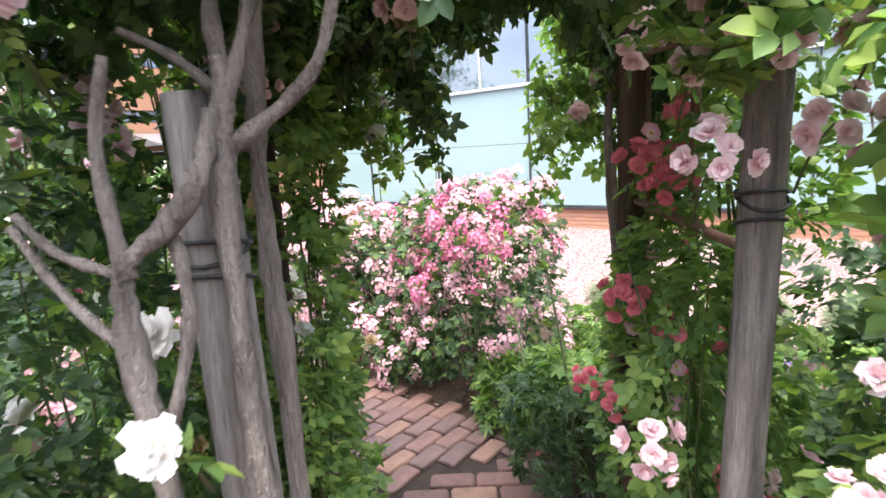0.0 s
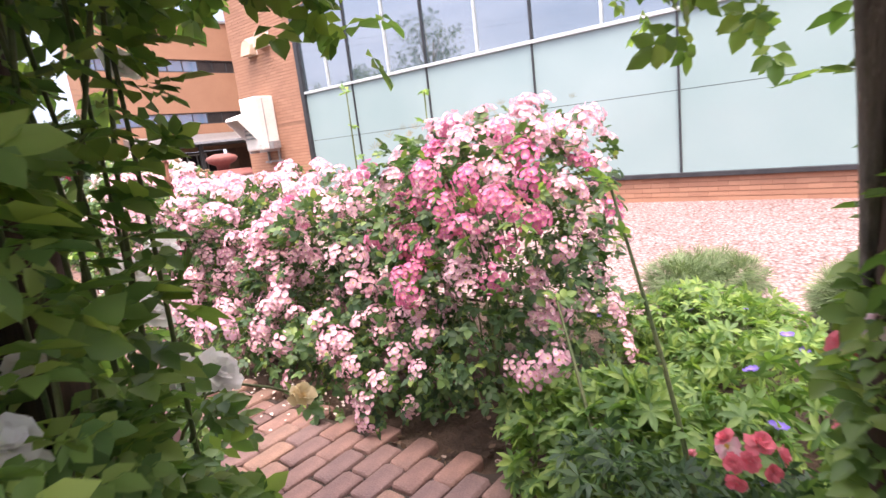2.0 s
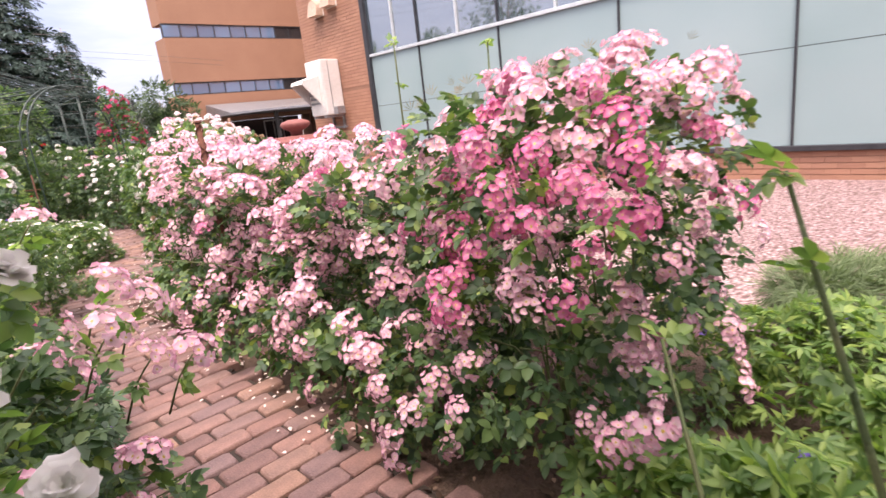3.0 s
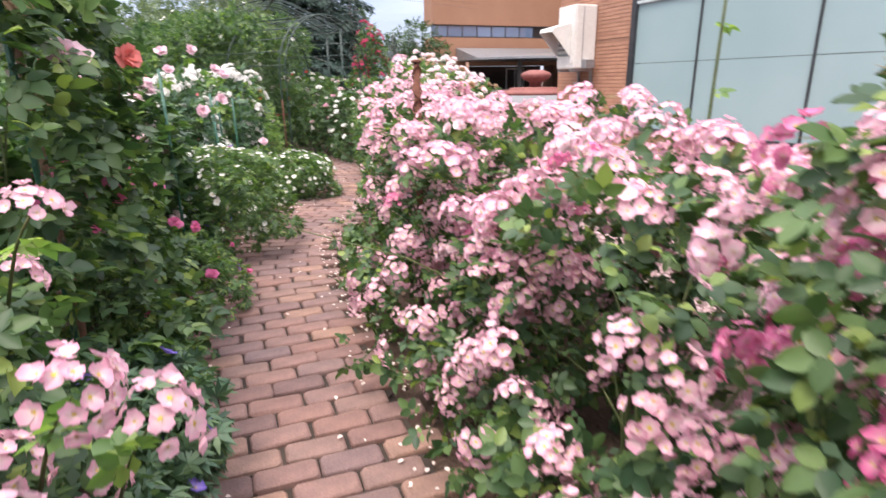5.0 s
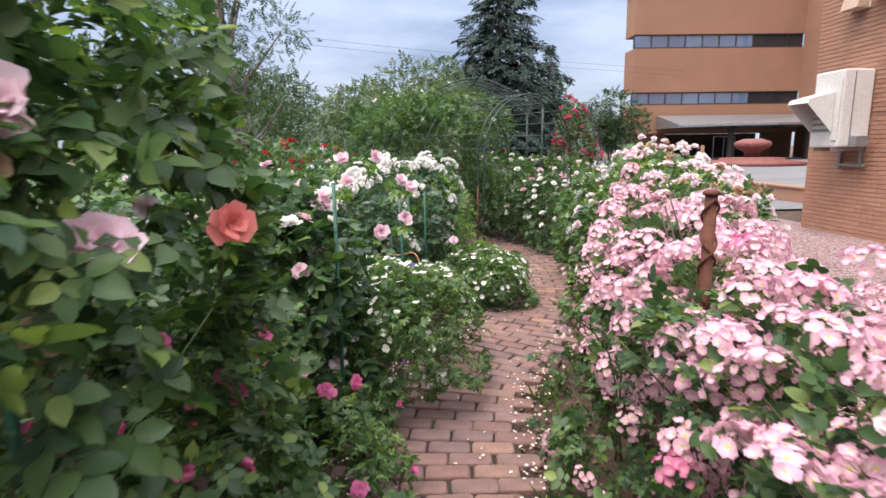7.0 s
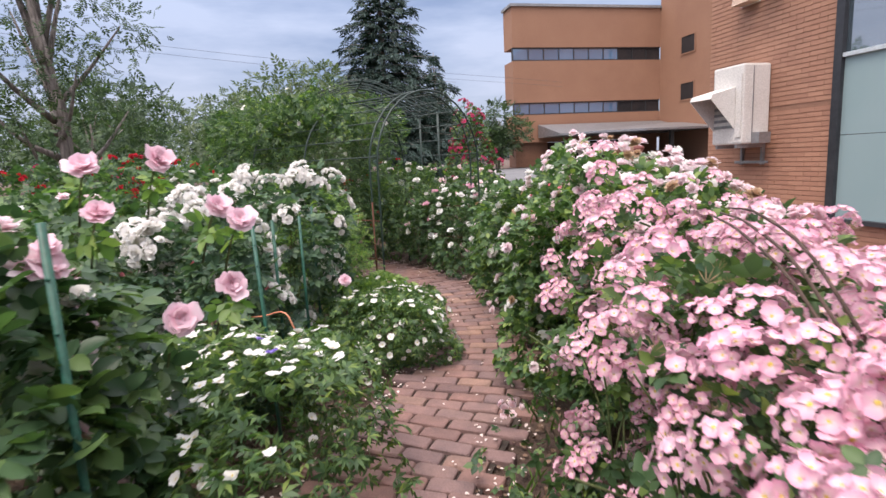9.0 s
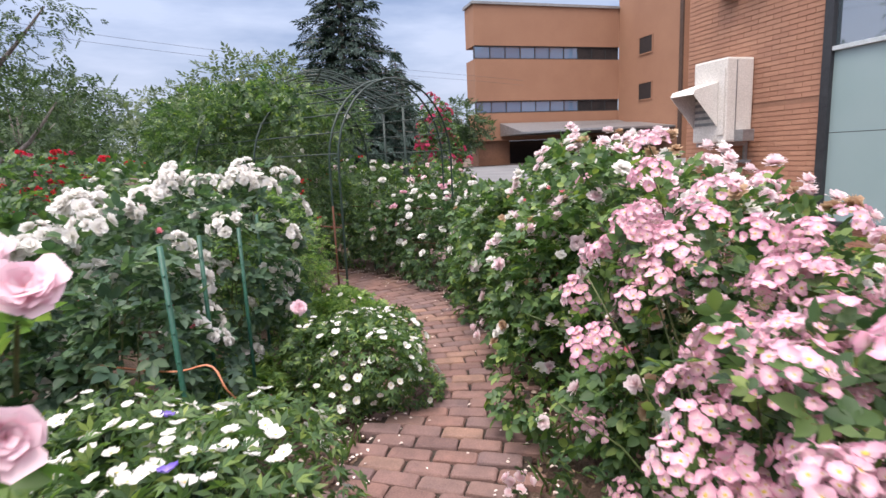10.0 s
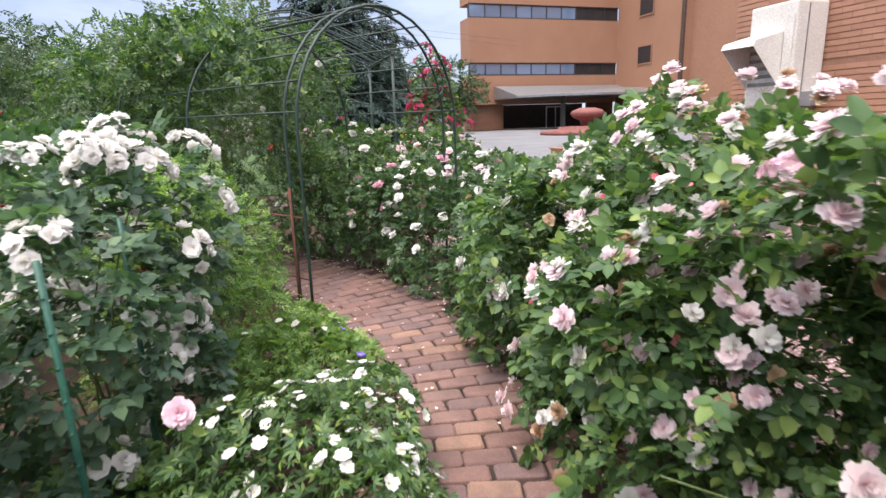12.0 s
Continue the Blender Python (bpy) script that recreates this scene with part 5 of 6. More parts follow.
def spray(label, base, places, kind, colour, size, seed, toward=(0.5, -0.7, 0.2), root=None):
    """A rose cane that carries blooms at certain places, each on a short stalk with leaves."""
    e = thing("climbing_rose", *base, label, "climbing rose", "arbour roses")
    P = np.array(places, dtype=float)
    rows = []
    for p in P:
        q = p - np.array(base)
        if root:
            f = np.array(root) - np.array(base)
            rows.append((spline([f, (f + q) / 2 + (0, 0, 0.22), q - np.array(toward) * 0.03, q], 12), np.linspace(0.004, 0.002, 12)))
            continue
        rows.append((spline([q - np.array(toward) * 0.12 - (0, 0, 0.1), q - np.array(toward) * 0.06 - (0, 0, 0.03), q], 5), np.linspace(0.003, 0.002, 5)))
    tagged(part("stalk_tangle", tubes("stalks", rows, G["cane"], 5), None, e), kind="stuff")
    k = np.repeat(P - np.array(base) - np.array(toward) * 0.05 - (0, 0, 0.03), 3, axis=0)
    N = rng.normal(0, 1, k.shape)
    N /= np.linalg.norm(N, axis=1)[:, None]
    part("foliage", foliage("foliage", k, N, 0.04, "rose", G["leaf_fresh"]), None, e)
    put_blooms(e, base, P, np.tile(toward, (len(P), 1)), [(kind, colour, len(P), size)], seed)


spray("blush rose trusses on the grey arbour post", (0.0, 1.2, 0), [(-0.18, 1.04, 1.46), (-0.04, 1.2, 1.5), (-0.09, 1.2, 1.65), (0.03, 1.15, 1.64), (-0.42, 1.35, 1.71), (-0.25, 1.2, 1.63), (-0.31, 1.13, 0.87), (0.06, 1.07, 1.14), (0.02, 0.88, 0.99), (0.06, 0.92, 1.04)], "posy", "blush", 0.052, 71)
spray("coral red rose clusters on the arbour laths", (-0.45, 1.6, 0), [(-0.46, 1.5, 1.42), (-0.36, 1.45, 1.38), (-0.5, 1.5, 1.06), (-0.5, 1.66, 1.45), (-0.4, 1.62, 1.43), (-0.55, 1.67, 1.01), (-0.5, 1.7, 0.71), (-0.8, 1.92, 0.59), (-0.53, 1.5, 0.75)], "posy", "coral", 0.05, 72)
spray("large white double rose by the old trunk", (-0.64, 0.35, 0), [(-0.58, 0.30, 1.20), (-0.891, 0.448, 1.225)], "pompon", "white", 0.042, 73)
spray("blush roses overhead beside the trunk", (-1.0, 0.4, 0), [(-0.94, 0.32, 1.71), (-0.99, 0.27, 1.63), (-0.9, 0.3, 1.74), (-0.77, 0.99, 1.8)], "posy", "blush", 0.055, 74)
spray("cream rose blooms at the arbour's rear foot", (-1.6, 1.3, 0), [(-1.79, 1.34, 1.04), (-1.75, 1.35, 0.96), (-1.76, 1.27, 0.94), (-1.78, 1.41, 0.77), (-1.79, 1.42, 1.07), (-1.51, 1.28, 0.9), (-1.51, 1.34, 0.88), (-1.77, 1.4, 1.43)], "double", "white", 0.034, 75, (0.7, 0.3, 0.3))
spray("pale yellow rose on a thin stalk", (-1.55, 1.45, 0), [(-1.52, 1.5, 0.76)], "double", "yellow", 0.033, 76, (0.7, -0.3, 0.1), (-1.7, 1.18, 0.4))
spray("small pink single roses on the laths", (-0.5, 1.6, 0), [(-0.84, 1.95, 0.59), (-0.47, 1.62, 1.5), (-0.47, 1.67, 1.16), (-0.51, 1.6, 0.94), (-0.35, 1.46, 0.91), (-0.35, 1.36, 0.76), (-0.39, 1.53, 0.78), (-0.47, 1.55, 0.87)], "single", "pink", 0.032, 77)

# ---- right side of the path ----
PINK = "shrub rose covered in clusters of light pink single flowers"
bush("rose_bush", "tall domed shrub rose with light and deep pink flower clusters", "rose bush", -1.99, 2.88, 0.53, 0.62, 1.28, 2200, 0.04, [("cluster", "hot", 34, 0.06), ("cluster", "pink", 210, 0.06)], leaf="fine", mounds=9, seed=41, group="pink hedge", free=0.46, spent=170, bias=0.35, spread=1.07, depth=0.26)
for i, (x, y, rx, ry, h, n) in enumerate(((-2.85, 2.86, 0.66, 0.7, 1.06, 120), (-3.65, 2.84, 0.64, 0.72, 1.1, 125), (-4.45, 2.86, 0.64, 0.7, 1.12, 125), (-5.28, 2.9, 0.64, 0.68, 1.15, 120), (-6.05, 3.14, 0.64, 0.6, 1.2, 85))):
    bush("rose_bush", PINK, "rose bush", x, y, rx, ry, h, 1500, 0.044, [("cluster", "pink", int(n * 1.6), 0.069), ("cluster", "hot", 3 if i < 3 else 0, 0.06), ("posy", "blush", 6 if i < 3 else 14, 0.045)], mounds=8, seed=50 + i * 7, group="pink hedge", spent=220 if i < 4 else 80, bias=0.2, spread=1.1, leaf="fine" if i < 3 else "rose", free=(0.44, 0.42, 0.41, 0.41, 0.52)[i])
bush("rose_bush", "shrub rose with pink clusters and blush double blooms", "rose bush", -6.9, 3.62, 0.72, 0.62, 1.36, 2300, 0.054, [("cluster", "pink", 9, 0.069), ("pompon", "shell", 170, 0.031), ("pompon", "white", 40, 0.031), ("pompon", "apricot", 44, 0.028), ("bud", "coral", 10, 0.02)], leaf="fine", mounds=8, spent=60, spread=1.15, seed=91, mat="leaf_mid", free=0.6)
bush("rose_bush", "large leafy shrub rose with blush double blooms", "rose bush", -7.75, 4.0, 0.75, 0.7, 1.42, 2500, 0.054, [("pompon", "shell", 210, 0.031), ("pompon", "white", 70, 0.031), ("pompon", "apricot", 50, 0.028), ("bud", "coral", 18, 0.02)], leaf="fine", mounds=8, spent=40, spread=1.15, seed=98, mat="leaf_mid")
bush("rose_bush", "leafy shrub rose with small white and blush blooms", "rose bush", -8.7, 4.02, 0.7, 0.66, 1.25, 2800, 0.051, [("pompon", "white", 70, 0.036), ("pompon", "shell", 44, 0.033), ("pompon", "apricot", 14, 0.022)], leaf="fine", mounds=8, spent=60, spread=1.05, seed=105, mat="leaf_mid")
bush("rose_bush", "leafy shrub rose with white blooms beside the arch", "rose bush", -9.6, 4.1, 0.66, 0.58, 1.1, 2000, 0.042, [("double", "white", 60, 0.036), ("double", "blush", 14, 0.036)], mounds=7, seed=112, mat="leaf_deep")
bush("rose_bush", "dark green shrub rose with white blooms at the bend", "rose bush", -10.95, 3.75, 0.8, 0.7, 1.12, 2400, 0.042, [("double", "white", 70, 0.036), ("double", "pink", 12, 0.045)], mounds=8, seed=119, mat="leaf_deep")
bush("rose_bush", "rose bush with white and blush blooms beyond the arch", "rose bush", -12.1, 3.3, 0.75, 0.75, 1.35, 2200, 0.045, [("posy", "blush", 20, 0.05), ("double", "white", 20, 0.036)], mounds=7, seed=126)

HOT = [(-1.59, 2.385, 1.01), (-1.57, 2.55, 1.13), (-1.487, 2.304, 0.99), (-1.593, 2.319, 0.77), (-1.66, 2.34, 1.08), (-1.78, 2.33, 1.0), (-1.5, 2.45, 0.92), (-1.47, 2.42, 1.06), (-1.85, 2.36, 1.1), (-1.55, 2.36, 0.86), (-1.68, 2.32, 0.93), (-1.62, 2.5, 1.22)]
spray("deep pink rose clusters on the front of the domed shrub", (-1.9, 2.75, 0), HOT, "cluster", "hot", 0.062, 90, (0.35, -0.75, 0.3))
spray("pale pink rose clusters at the domed shrub's foot", (-2.0, 2.7, 0), [(-1.98, 2.4, 0.61), (-2.335, 2.32, 0.33), (-2.2, 2.33, 0.28), (-2.1, 2.36, 0.4), (-1.42, 2.37, 0.48), (-1.5, 2.36, 0.42), (-1.95, 2.36, 0.5), (-2.42, 2.36, 0.4), (-1.53, 2.76, 1.21)], "cluster", "pink", 0.062, 92, (0.3, -0.8, 0.25))

spray("light pink rose clusters beside the blush blooms", (-6.2, 3.0, 0), [(-6.37, 3.13, 1.15), (-6.23, 3.08, 1.03), (-6.13, 2.99, 0.96), (-6.3, 2.94, 0.78), (-6.51, 3.09, 1.02), (-6.33, 3.19, 1.28), (-6.38, 3.21, 1.38), (-6.15, 3.11, 1.12), (-6.55, 3.06, 0.88), (-6.2, 2.93, 0.85)], "cluster", "pink", 0.069, 93, (0.4, -0.7, 0.3))
spray("pink rose clusters low on the bush by the arbour's foot", (-2.5, 1.2, 0), [(-2.45, 1.65, 0.88), (-2.3, 1.6, 0.81), (-2.48, 1.72, 0.81), (-2.31, 1.76, 0.69), (-2.72, 1.57, 1.04), (-2.27, 1.66, 0.73)], "cluster", "pink", 0.066, 94, (0.4, 0.6, 0.4))
spray("mid pink rose clusters on the domed shrub's side", (-1.9, 2.7, 0), [(-2.07, 2.48, 0.81), (-2.11, 2.54, 0.86), (-2.09, 2.59, 0.97), (-2.05, 2.63, 1.01), (-2.02, 2.66, 1.11), (-2.0, 2.67, 1.16), (-2.05, 2.38, 0.72), (-1.98, 2.38, 0.75), (-2.04, 2.65, 1.16), (-1.96, 2.61, 0.98), (-1.95, 2.43, 0.81), (-1.97, 2.33, 0.68), (-2.11, 2.66, 1.08)], "cluster", "hot", 0.064, 95, (0.2, -0.85, 0.25))

# low plants beside the arbour and on the gravel
LOW_PINK = [(-5.70, 2.82, 0.83), (-5.64, 2.89, 0.91), (-5.67, 2.74, 0.79), (-5.56, 2.93, 0.83), (-5.55, 3.02, 0.91), (-5.59, 2.79, 0.76), (-5.71, 3.04, 0.94), (-5.82, 3.04, 0.97), (-5.70, 3.11, 1.00), (-5.49, 2.97, 0.80), (-5.79, 2.92, 0.90)]
bush("cranesbill", "fine-leaved dark clump at the foot of the arbour laths", "cranesbill", -0.82, 2.03, 0.34, 0.24, 0.5, 900, 0.042, [("bud", "coral", 6, 0.02)], "cut", "leaf_deep", 5, 6, 132, free=0.25)
spray("light pink rose clusters on low shoots beside the bricks", (-6.1, 3.1, 0), LOW_PINK, "cluster", "pink", 0.069, 89, (0.4, -0.6, 0.5))
bush("lupin", "fresh green clump with palmate leaves", "lupin", -1.25, 2.45, 0.36, 0.28, 0.46, 520, 0.06, (), "palm", "leaf_fresh", 5, 8, 131, free=0.25)
bush("cranesbill", "leafy cranesbill with violet-blue flowers", "cranesbill", -0.75, 2.75, 0.6, 0.5, 0.5, 1100, 0.055, [("single", "blue", 16, 0.024)], "palm", "leaf_fresh", 6, 8, 138)
bush("cranesbill", "leafy cranesbill with violet-blue flowers", "cranesbill", 0.15, 2.6, 0.7, 0.6, 0.6, 900, 0.07, [("single", "blue", 10, 0.022)], "cut", "leaf_fresh", 6, 8, 145)
for i, (x, y, r, h) in enumerate(((-1.35, 4.1, 0.3, 0.42), (-0.62, 4.15, 0.26, 0.38), (0.2, 4.2, 0.3, 0.4))):
    bush("lavender", "grey-green lavender clump on the gravel's edge", "lavender", x, y, r, r, h, 3400, 0.1, (), "needle_blade", "leaf_grey", 4, 0, 152 + i * 7, low=-0.3, depth=0.3)


def tall_stem(x, y, h, lean, seed, label):
    e = thing("rose_shoot", x, y, 0, label, "shoot")
    g = np.random.default_rng(seed)
    p = spline([(0, 0, 0), (lean[0] * 0.35, lean[1] * 0.35, h * 0.5), (lean[0], lean[1], h)], 9)
    part("stem", tubes("stem", [(p, np.linspace(0.008, 0.004, 9))], G["cane"], 6, 0.15, seed), None, e)
    k = np.array([p[i] for i in (4, 5, 6, 7, 7, 8, 8, 8)])
    N = np.column_stack([g.normal(0, 1, (8, 2)), np.full(8, 0.35)])
    N /= np.linalg.norm(N, axis=1)[:, None]
    part("leaves", foliage("leaves", k, N, 0.045, "rose", G["leaf_fresh"]), None, e)


tall_stem(-0.85, 1.98, 1.06, (-0.32, 0.3), 3, "long bare green rose shoot with few leaves")
tall_stem(-1.12, 2.1, 0.66, (-0.32, 0.36), 4, "long leaning green rose shoot with few leaves")
tall_stem(-2.6, 3.3, 1.5, (-0.1, 0.15), 5, "tall thin shoot with seed heads above the hedge")
tall_stem(-3.2, 3.3, 1.55, (0.12, -0.1), 6, "tall thin shoot with seed heads above the hedge")

arching = thing("rose_shoot", -4.8, 2.94, 0, "dark bare rose canes arching out of the pink hedge", "shoot")
for k, d in enumerate((0.0, 0.018, 0.04)):
    part("cane", tubes("cane", [(spline([(0, d, 0), (-0.04, -0.06 + d, 0.8), (-0.2, -0.1 + d, 1.1 + d), (-0.42, -0.04 + d, 1.19 + d), (-0.66, 0.08 + d, 1.2 + d * 0.5)], 16), np.linspace(0.0045, 0.0025, 16))], G["darkwood"], 6, 0.15, 5 + k), None, arching)

# ---- left side of the path ----
bush("rose_bush", "pale cream and blush climbing rose at the arbour's foot", "rose bush", -1.92, 1.12, 0.4, 0.38, 0.95, 900, 0.042, [("double", "yellow", 4, 0.045), ("double", "white", 8, 0.045), ("cluster", "pink", 5, 0.069)], mounds=5, seed=171, mat="leaf_fresh", free=0.34)
bush("rose_bush", "loose shrub rose with light pink single flower clusters", "rose bush", -2.5, 1.2, 0.52, 0.46, 0.95, 1200, 0.042, [("cluster", "pink", 37, 0.069), ("single", "white", 14, 0.035)], mounds=6, seed=178, mat="leaf_rose", free=0.27, bias=0.3)
bush("cranesbill", "leafy cranesbill with violet-blue flowers by the bricks", "cranesbill", -3.2, 1.34, 0.6, 0.42, 0.5, 1500, 0.055, [("single", "blue", 18, 0.024)], "cut", "leaf_blue", 6, 8, 185, free=0.2)
bush("rose_bush", "tall climbing rose on stakes with pale, red and tan blooms", "climbing rose", -3.98, 1.08, 0.64, 0.56, 2.15, 2600, 0.058, [("double", "blush", 18, 0.042), ("double", "scarlet", 1, 0.034), ("pompon", "apricot", 16, 0.032), ("double", "hot", 4, 0.03)], mounds=9, seed=192, free=0.52, leaf="fine")
bush("rose_bush", "leafy rose with round magenta pink buds", "rose bush", -4.5, 1.12, 0.55, 0.5, 0.9, 1900, 0.042, [("double", "hot", 26, 0.032), ("bud", "hot", 22, 0.028), ("bud", "coral", 8, 0.022)], mounds=6, seed=199, mat="leaf_mid", free=0.42)
bush("cranesbill", "low green border with violet-blue flowers", "cranesbill", -5.1, 1.42, 0.6, 0.36, 0.42, 1300, 0.045, [("single", "blue", 8, 0.022), ("bud", "hot", 4, 0.026)], "cut", "leaf_mid", 6, 0, 206, free=0.25)
bush("rose_bush", "tall rose with large light pink double blooms", "rose bush", -5.62, 1.24, 0.38, 0.34, 1.34, 1100, 0.066, [("double", "rosy", 14, 0.042), ("pompon", "shell", 10, 0.042), ("double", "white", 6, 0.04)], mounds=7, seed=213, mat="leaf_deep", free=0.42, bias=1.0, leaf="fine")
bush("white_cranesbill", "mound of fine foliage dotted with white flowers", "cranesbill", -6.22, 1.72, 0.84, 0.54, 0.78, 3000, 0.042, [("single", "white", 260, 0.021), ("single", "blue", 8, 0.022)], "cut", "leaf_mid", 7, 0, 220, free=0.3)
bush("white_cranesbill", "mound of fine foliage dotted with white flowers", "cranesbill", -7.95, 2.46, 0.52, 0.44, 0.52, 1900, 0.042, [("single", "white", 170, 0.021)], "cut", "leaf_mid", 6, 0, 227, free=0.35)
bush("rose_bush", "rose with full white flower trusses tied to stakes", "rose bush", -7.35, 1.4, 0.5, 0.42, 1.25, 1300, 0.055, [("posy", "white", 34, 0.075), ("bud", "coral", 8, 0.02)], mounds=6, seed=234, mat="leaf_blue", bias=1.2)
bush("rose_bush", "rose with full white flower trusses tied to stakes and low twine", "rose bush", -8.4, 1.75, 0.52, 0.48, 1.36, 1300, 0.055, [("posy", "white", 52, 0.072)], mounds=6, seed=241, mat="leaf_blue", bias=1.2)
bush("cranesbill", "low fresh green border before the arch post", "cranesbill", -9.15, 2.5, 0.52, 0.34, 0.36, 1300, 0.045, [("single", "white", 14, 0.021), ("single", "blue", 5, 0.022)], "cut", "leaf_fresh", 5, 0, 249)
bush("cranesbill", "low green leaves below the white trusses", "cranesbill", -8.03, 1.79, 0.36, 0.3, 0.34, 900, 0.045, [("bud", "coral", 4, 0.018)], "cut", "leaf_fresh", 5, 0, 251, free=0.35)
bush("green_shrub", "fine-leaved dull green shrub behind the arch post", "shrub", -10.35, 2.1, 0.5, 0.36, 0.95, 1300, 0.04, (), "spray", "leaf_rose", 6, 5, 250)
bush("green_shrub", "fine-leaved green shrub beside the arch post", "shrub", -9.35, 1.95, 0.55, 0.5, 1.25, 2200, 0.04, (), "spray", "leaf_fresh", 7, 6, 248)
bush("rose_bush", "dark leafy rose behind the white trusses", "rose bush", -8.0, 0.5, 0.8, 0.7, 1.3, 950, 0.07, [("double", "blush", 10, 0.04), ("double", "white", 8, 0.036)], mounds=7, seed=255, mat="leaf_deep")
bush("rose_bush", "dark leafy rose behind the pink blooms", "rose bush", -6.6, 0.4, 0.8, 0.7, 1.2, 950, 0.07, [("double", "white", 10, 0.036), ("double", "blush", 6, 0.04)], mounds=7, seed=262, mat="leaf_deep")
bush("rose_bush", "dark leafy rose behind the stakes", "rose bush", -5.3, 0.1, 0.8, 0.7, 1.3, 900, 0.07, [("double", "white", 10, 0.036)], mounds=7, seed=269, mat="leaf_deep")
bush("rose_bush", "dark leafy rose at the back of the bed", "rose bush", -3.0, 0.1, 0.9, 0.6, 1.2, 950, 0.07, [("double", "blush", 8, 0.04)], mounds=7, seed=276, mat="leaf_deep", free=0.5)
for i, (x, y, r, h, kind, colour, n, lab) in enumerate((
        (-10.2, 0.9, 0.9, 1.4, "double", "white", 30, "rose bush with many white blooms"), (-11.2, 1.3, 0.7, 1.3, "double", "red", 8, "rose bush with dark red blooms"), (-10.3, -0.6, 1.0, 1.55, "posy", "red", 12, "tall rose bush with bright red trusses"),
        (-12.8, 0.0, 1.1, 1.6, "posy", "red", 16, "tall rose bush with bright red trusses"), (-8.6, -1.2, 1.0, 1.5, "double", "blush", 14, "rose bush with blush blooms"), (-6.5, -1.4, 1.0, 1.5, "double", "white", 14, "rose bush with white blooms"),
        (-14.5, -1.6, 1.2, 1.7, "posy", "crimson", 14, "rose bush with crimson trusses"), (-13.5, 4.6, 0.8, 1.3, "double", "blush", 18, "rose bush with blush blooms"), (-14.8, 3.4, 0.9, 1.45, "double", "red", 10, "rose bush with dark red blooms"),
        (-12.9, 5.3, 0.8, 0.95, "double", "white", 18, "low rose bush with white blooms"), (-11.0, 5.2, 0.7, 0.9, "double", "white", 16, "low rose bush with white blooms"))):
    bush("rose_bush", lab, "rose bush", x, y, r, r, h, 800, 0.078, [(kind, colour, n * 2, 0.045 if kind == "double" else 0.06)], mounds=6, seed=300 + i * 7, mat="leaf_rose" if i % 2 else "leaf_deep", canes=5)


spray("large light pink double roses above dark leaves", (-5.5, 1.5, 0), [(-5.61, 1.51, 1.4), (-5.59, 1.53, 1.3), (-5.58, 1.67, 1.41), (-5.54, 1.79, 1.3), (-5.52, 1.84, 1.27), (-5.5, 1.81, 1.13), (-5.51, 1.69, 1.06), (-5.61, 1.41, 1.23)], "double", "rosy", 0.035, 81, (0.7, 0.5, 0.3))
spray("full blush double roses on the leafy shrub", (-7.4, 3.4, 0), [(-8.07, 4.08, 1.28), (-7.97, 3.96, 1.15), (-7.77, 3.64, 0.83), (-7.82, 4.2, 1.28), (-7.09, 3.63, 1.08), (-7.32, 3.61, 0.7), (-7.43, 3.42, 0.49), (-7.4, 3.5, 0.48), (-6.92, 3.46, 0.65), (-8.53, 4.21, 1.52), (-7.8, 3.6, 0.91), (-7.62, 4.18, 1.3), (-7.65, 3.5, 0.61), (-8.54, 3.84, 1.11)], "pompon", "shell", 0.034, 82, (0.6, -0.5, 0.4))
spray("coral red rose bloom among the stakes", (-4.0, 1.3, 0), [(-3.98, 1.55, 1.305)], "double", "scarlet", 0.034, 84, (0.7, 0.5, 0.3))
spray("pale blush rose blooms among the stakes", (-4.0, 1.3, 0), [(-3.784, 1.423, 1.306), (-3.7, 1.36, 1.5)], "double", "rosy", 0.045, 85, (0.7, 0.5, 0.3))
spray("tan faded rose bloom among the stakes", (-4.0, 1.3, 0), [(-3.713, 1.372, 1.184), (-3.66, 1.36, 1.42)], "double", "apricot", 0.036, 86, (0.7, 0.5, 0.3))
spray("round magenta pink rose blooms among the stakes", (-4.0, 1.3, 0), [(-4.4, 1.36, 0.83), (-4.42, 1.36, 0.76), (-4.6, 1.5, 0.76), (-5.318, 1.571, 0.387), (-4.652, 1.668, 0.288), (-4.32, 1.22, 0.95), (-5.0, 1.5, 0.5)], "double", "hot", 0.034, 83, (0.7, 0.5, 0.3))
spray("ruffled pink rose above the white flowers", (-7.9, 1.7, 0), [(-7.71, 2.13, 0.65)], "pompon", "rosy", 0.038, 88, (0.8, 0.2, 0.3))
bush("cranesbill", "low leafy border beside the gravel", "cranesbill", -1.25, 3.55, 0.5, 0.36, 0.4, 900, 0.05, [("single", "blue", 6, 0.02)], "cut", "leaf_fresh", 5, 0, 283)


# ---- stakes and posts ----
def stake(x, y, h, mat, label, r=0.009, lean=(0, 0)):
    e = thing("stake", x, y, 0, label, "stake")
    part("rod", tubes("rod", [([(0, 0, 0), (lean[0] * 0.5, lean[1] * 0.5, h / 2), (lean[0], lean[1], h)], r)], G[mat], 8), None, e)
    ribs = [([(lean[0] * k / 12 - r * 1.25, lean[1] * k / 12, h * k / 12), (lean[0] * k / 12 + r * 1.25, lean[1] * k / 12, h * k / 12)], r * 0.5) for k in range(1, 12)]
    part("rib", tubes("rib", ribs, G[mat], 5), None, e)


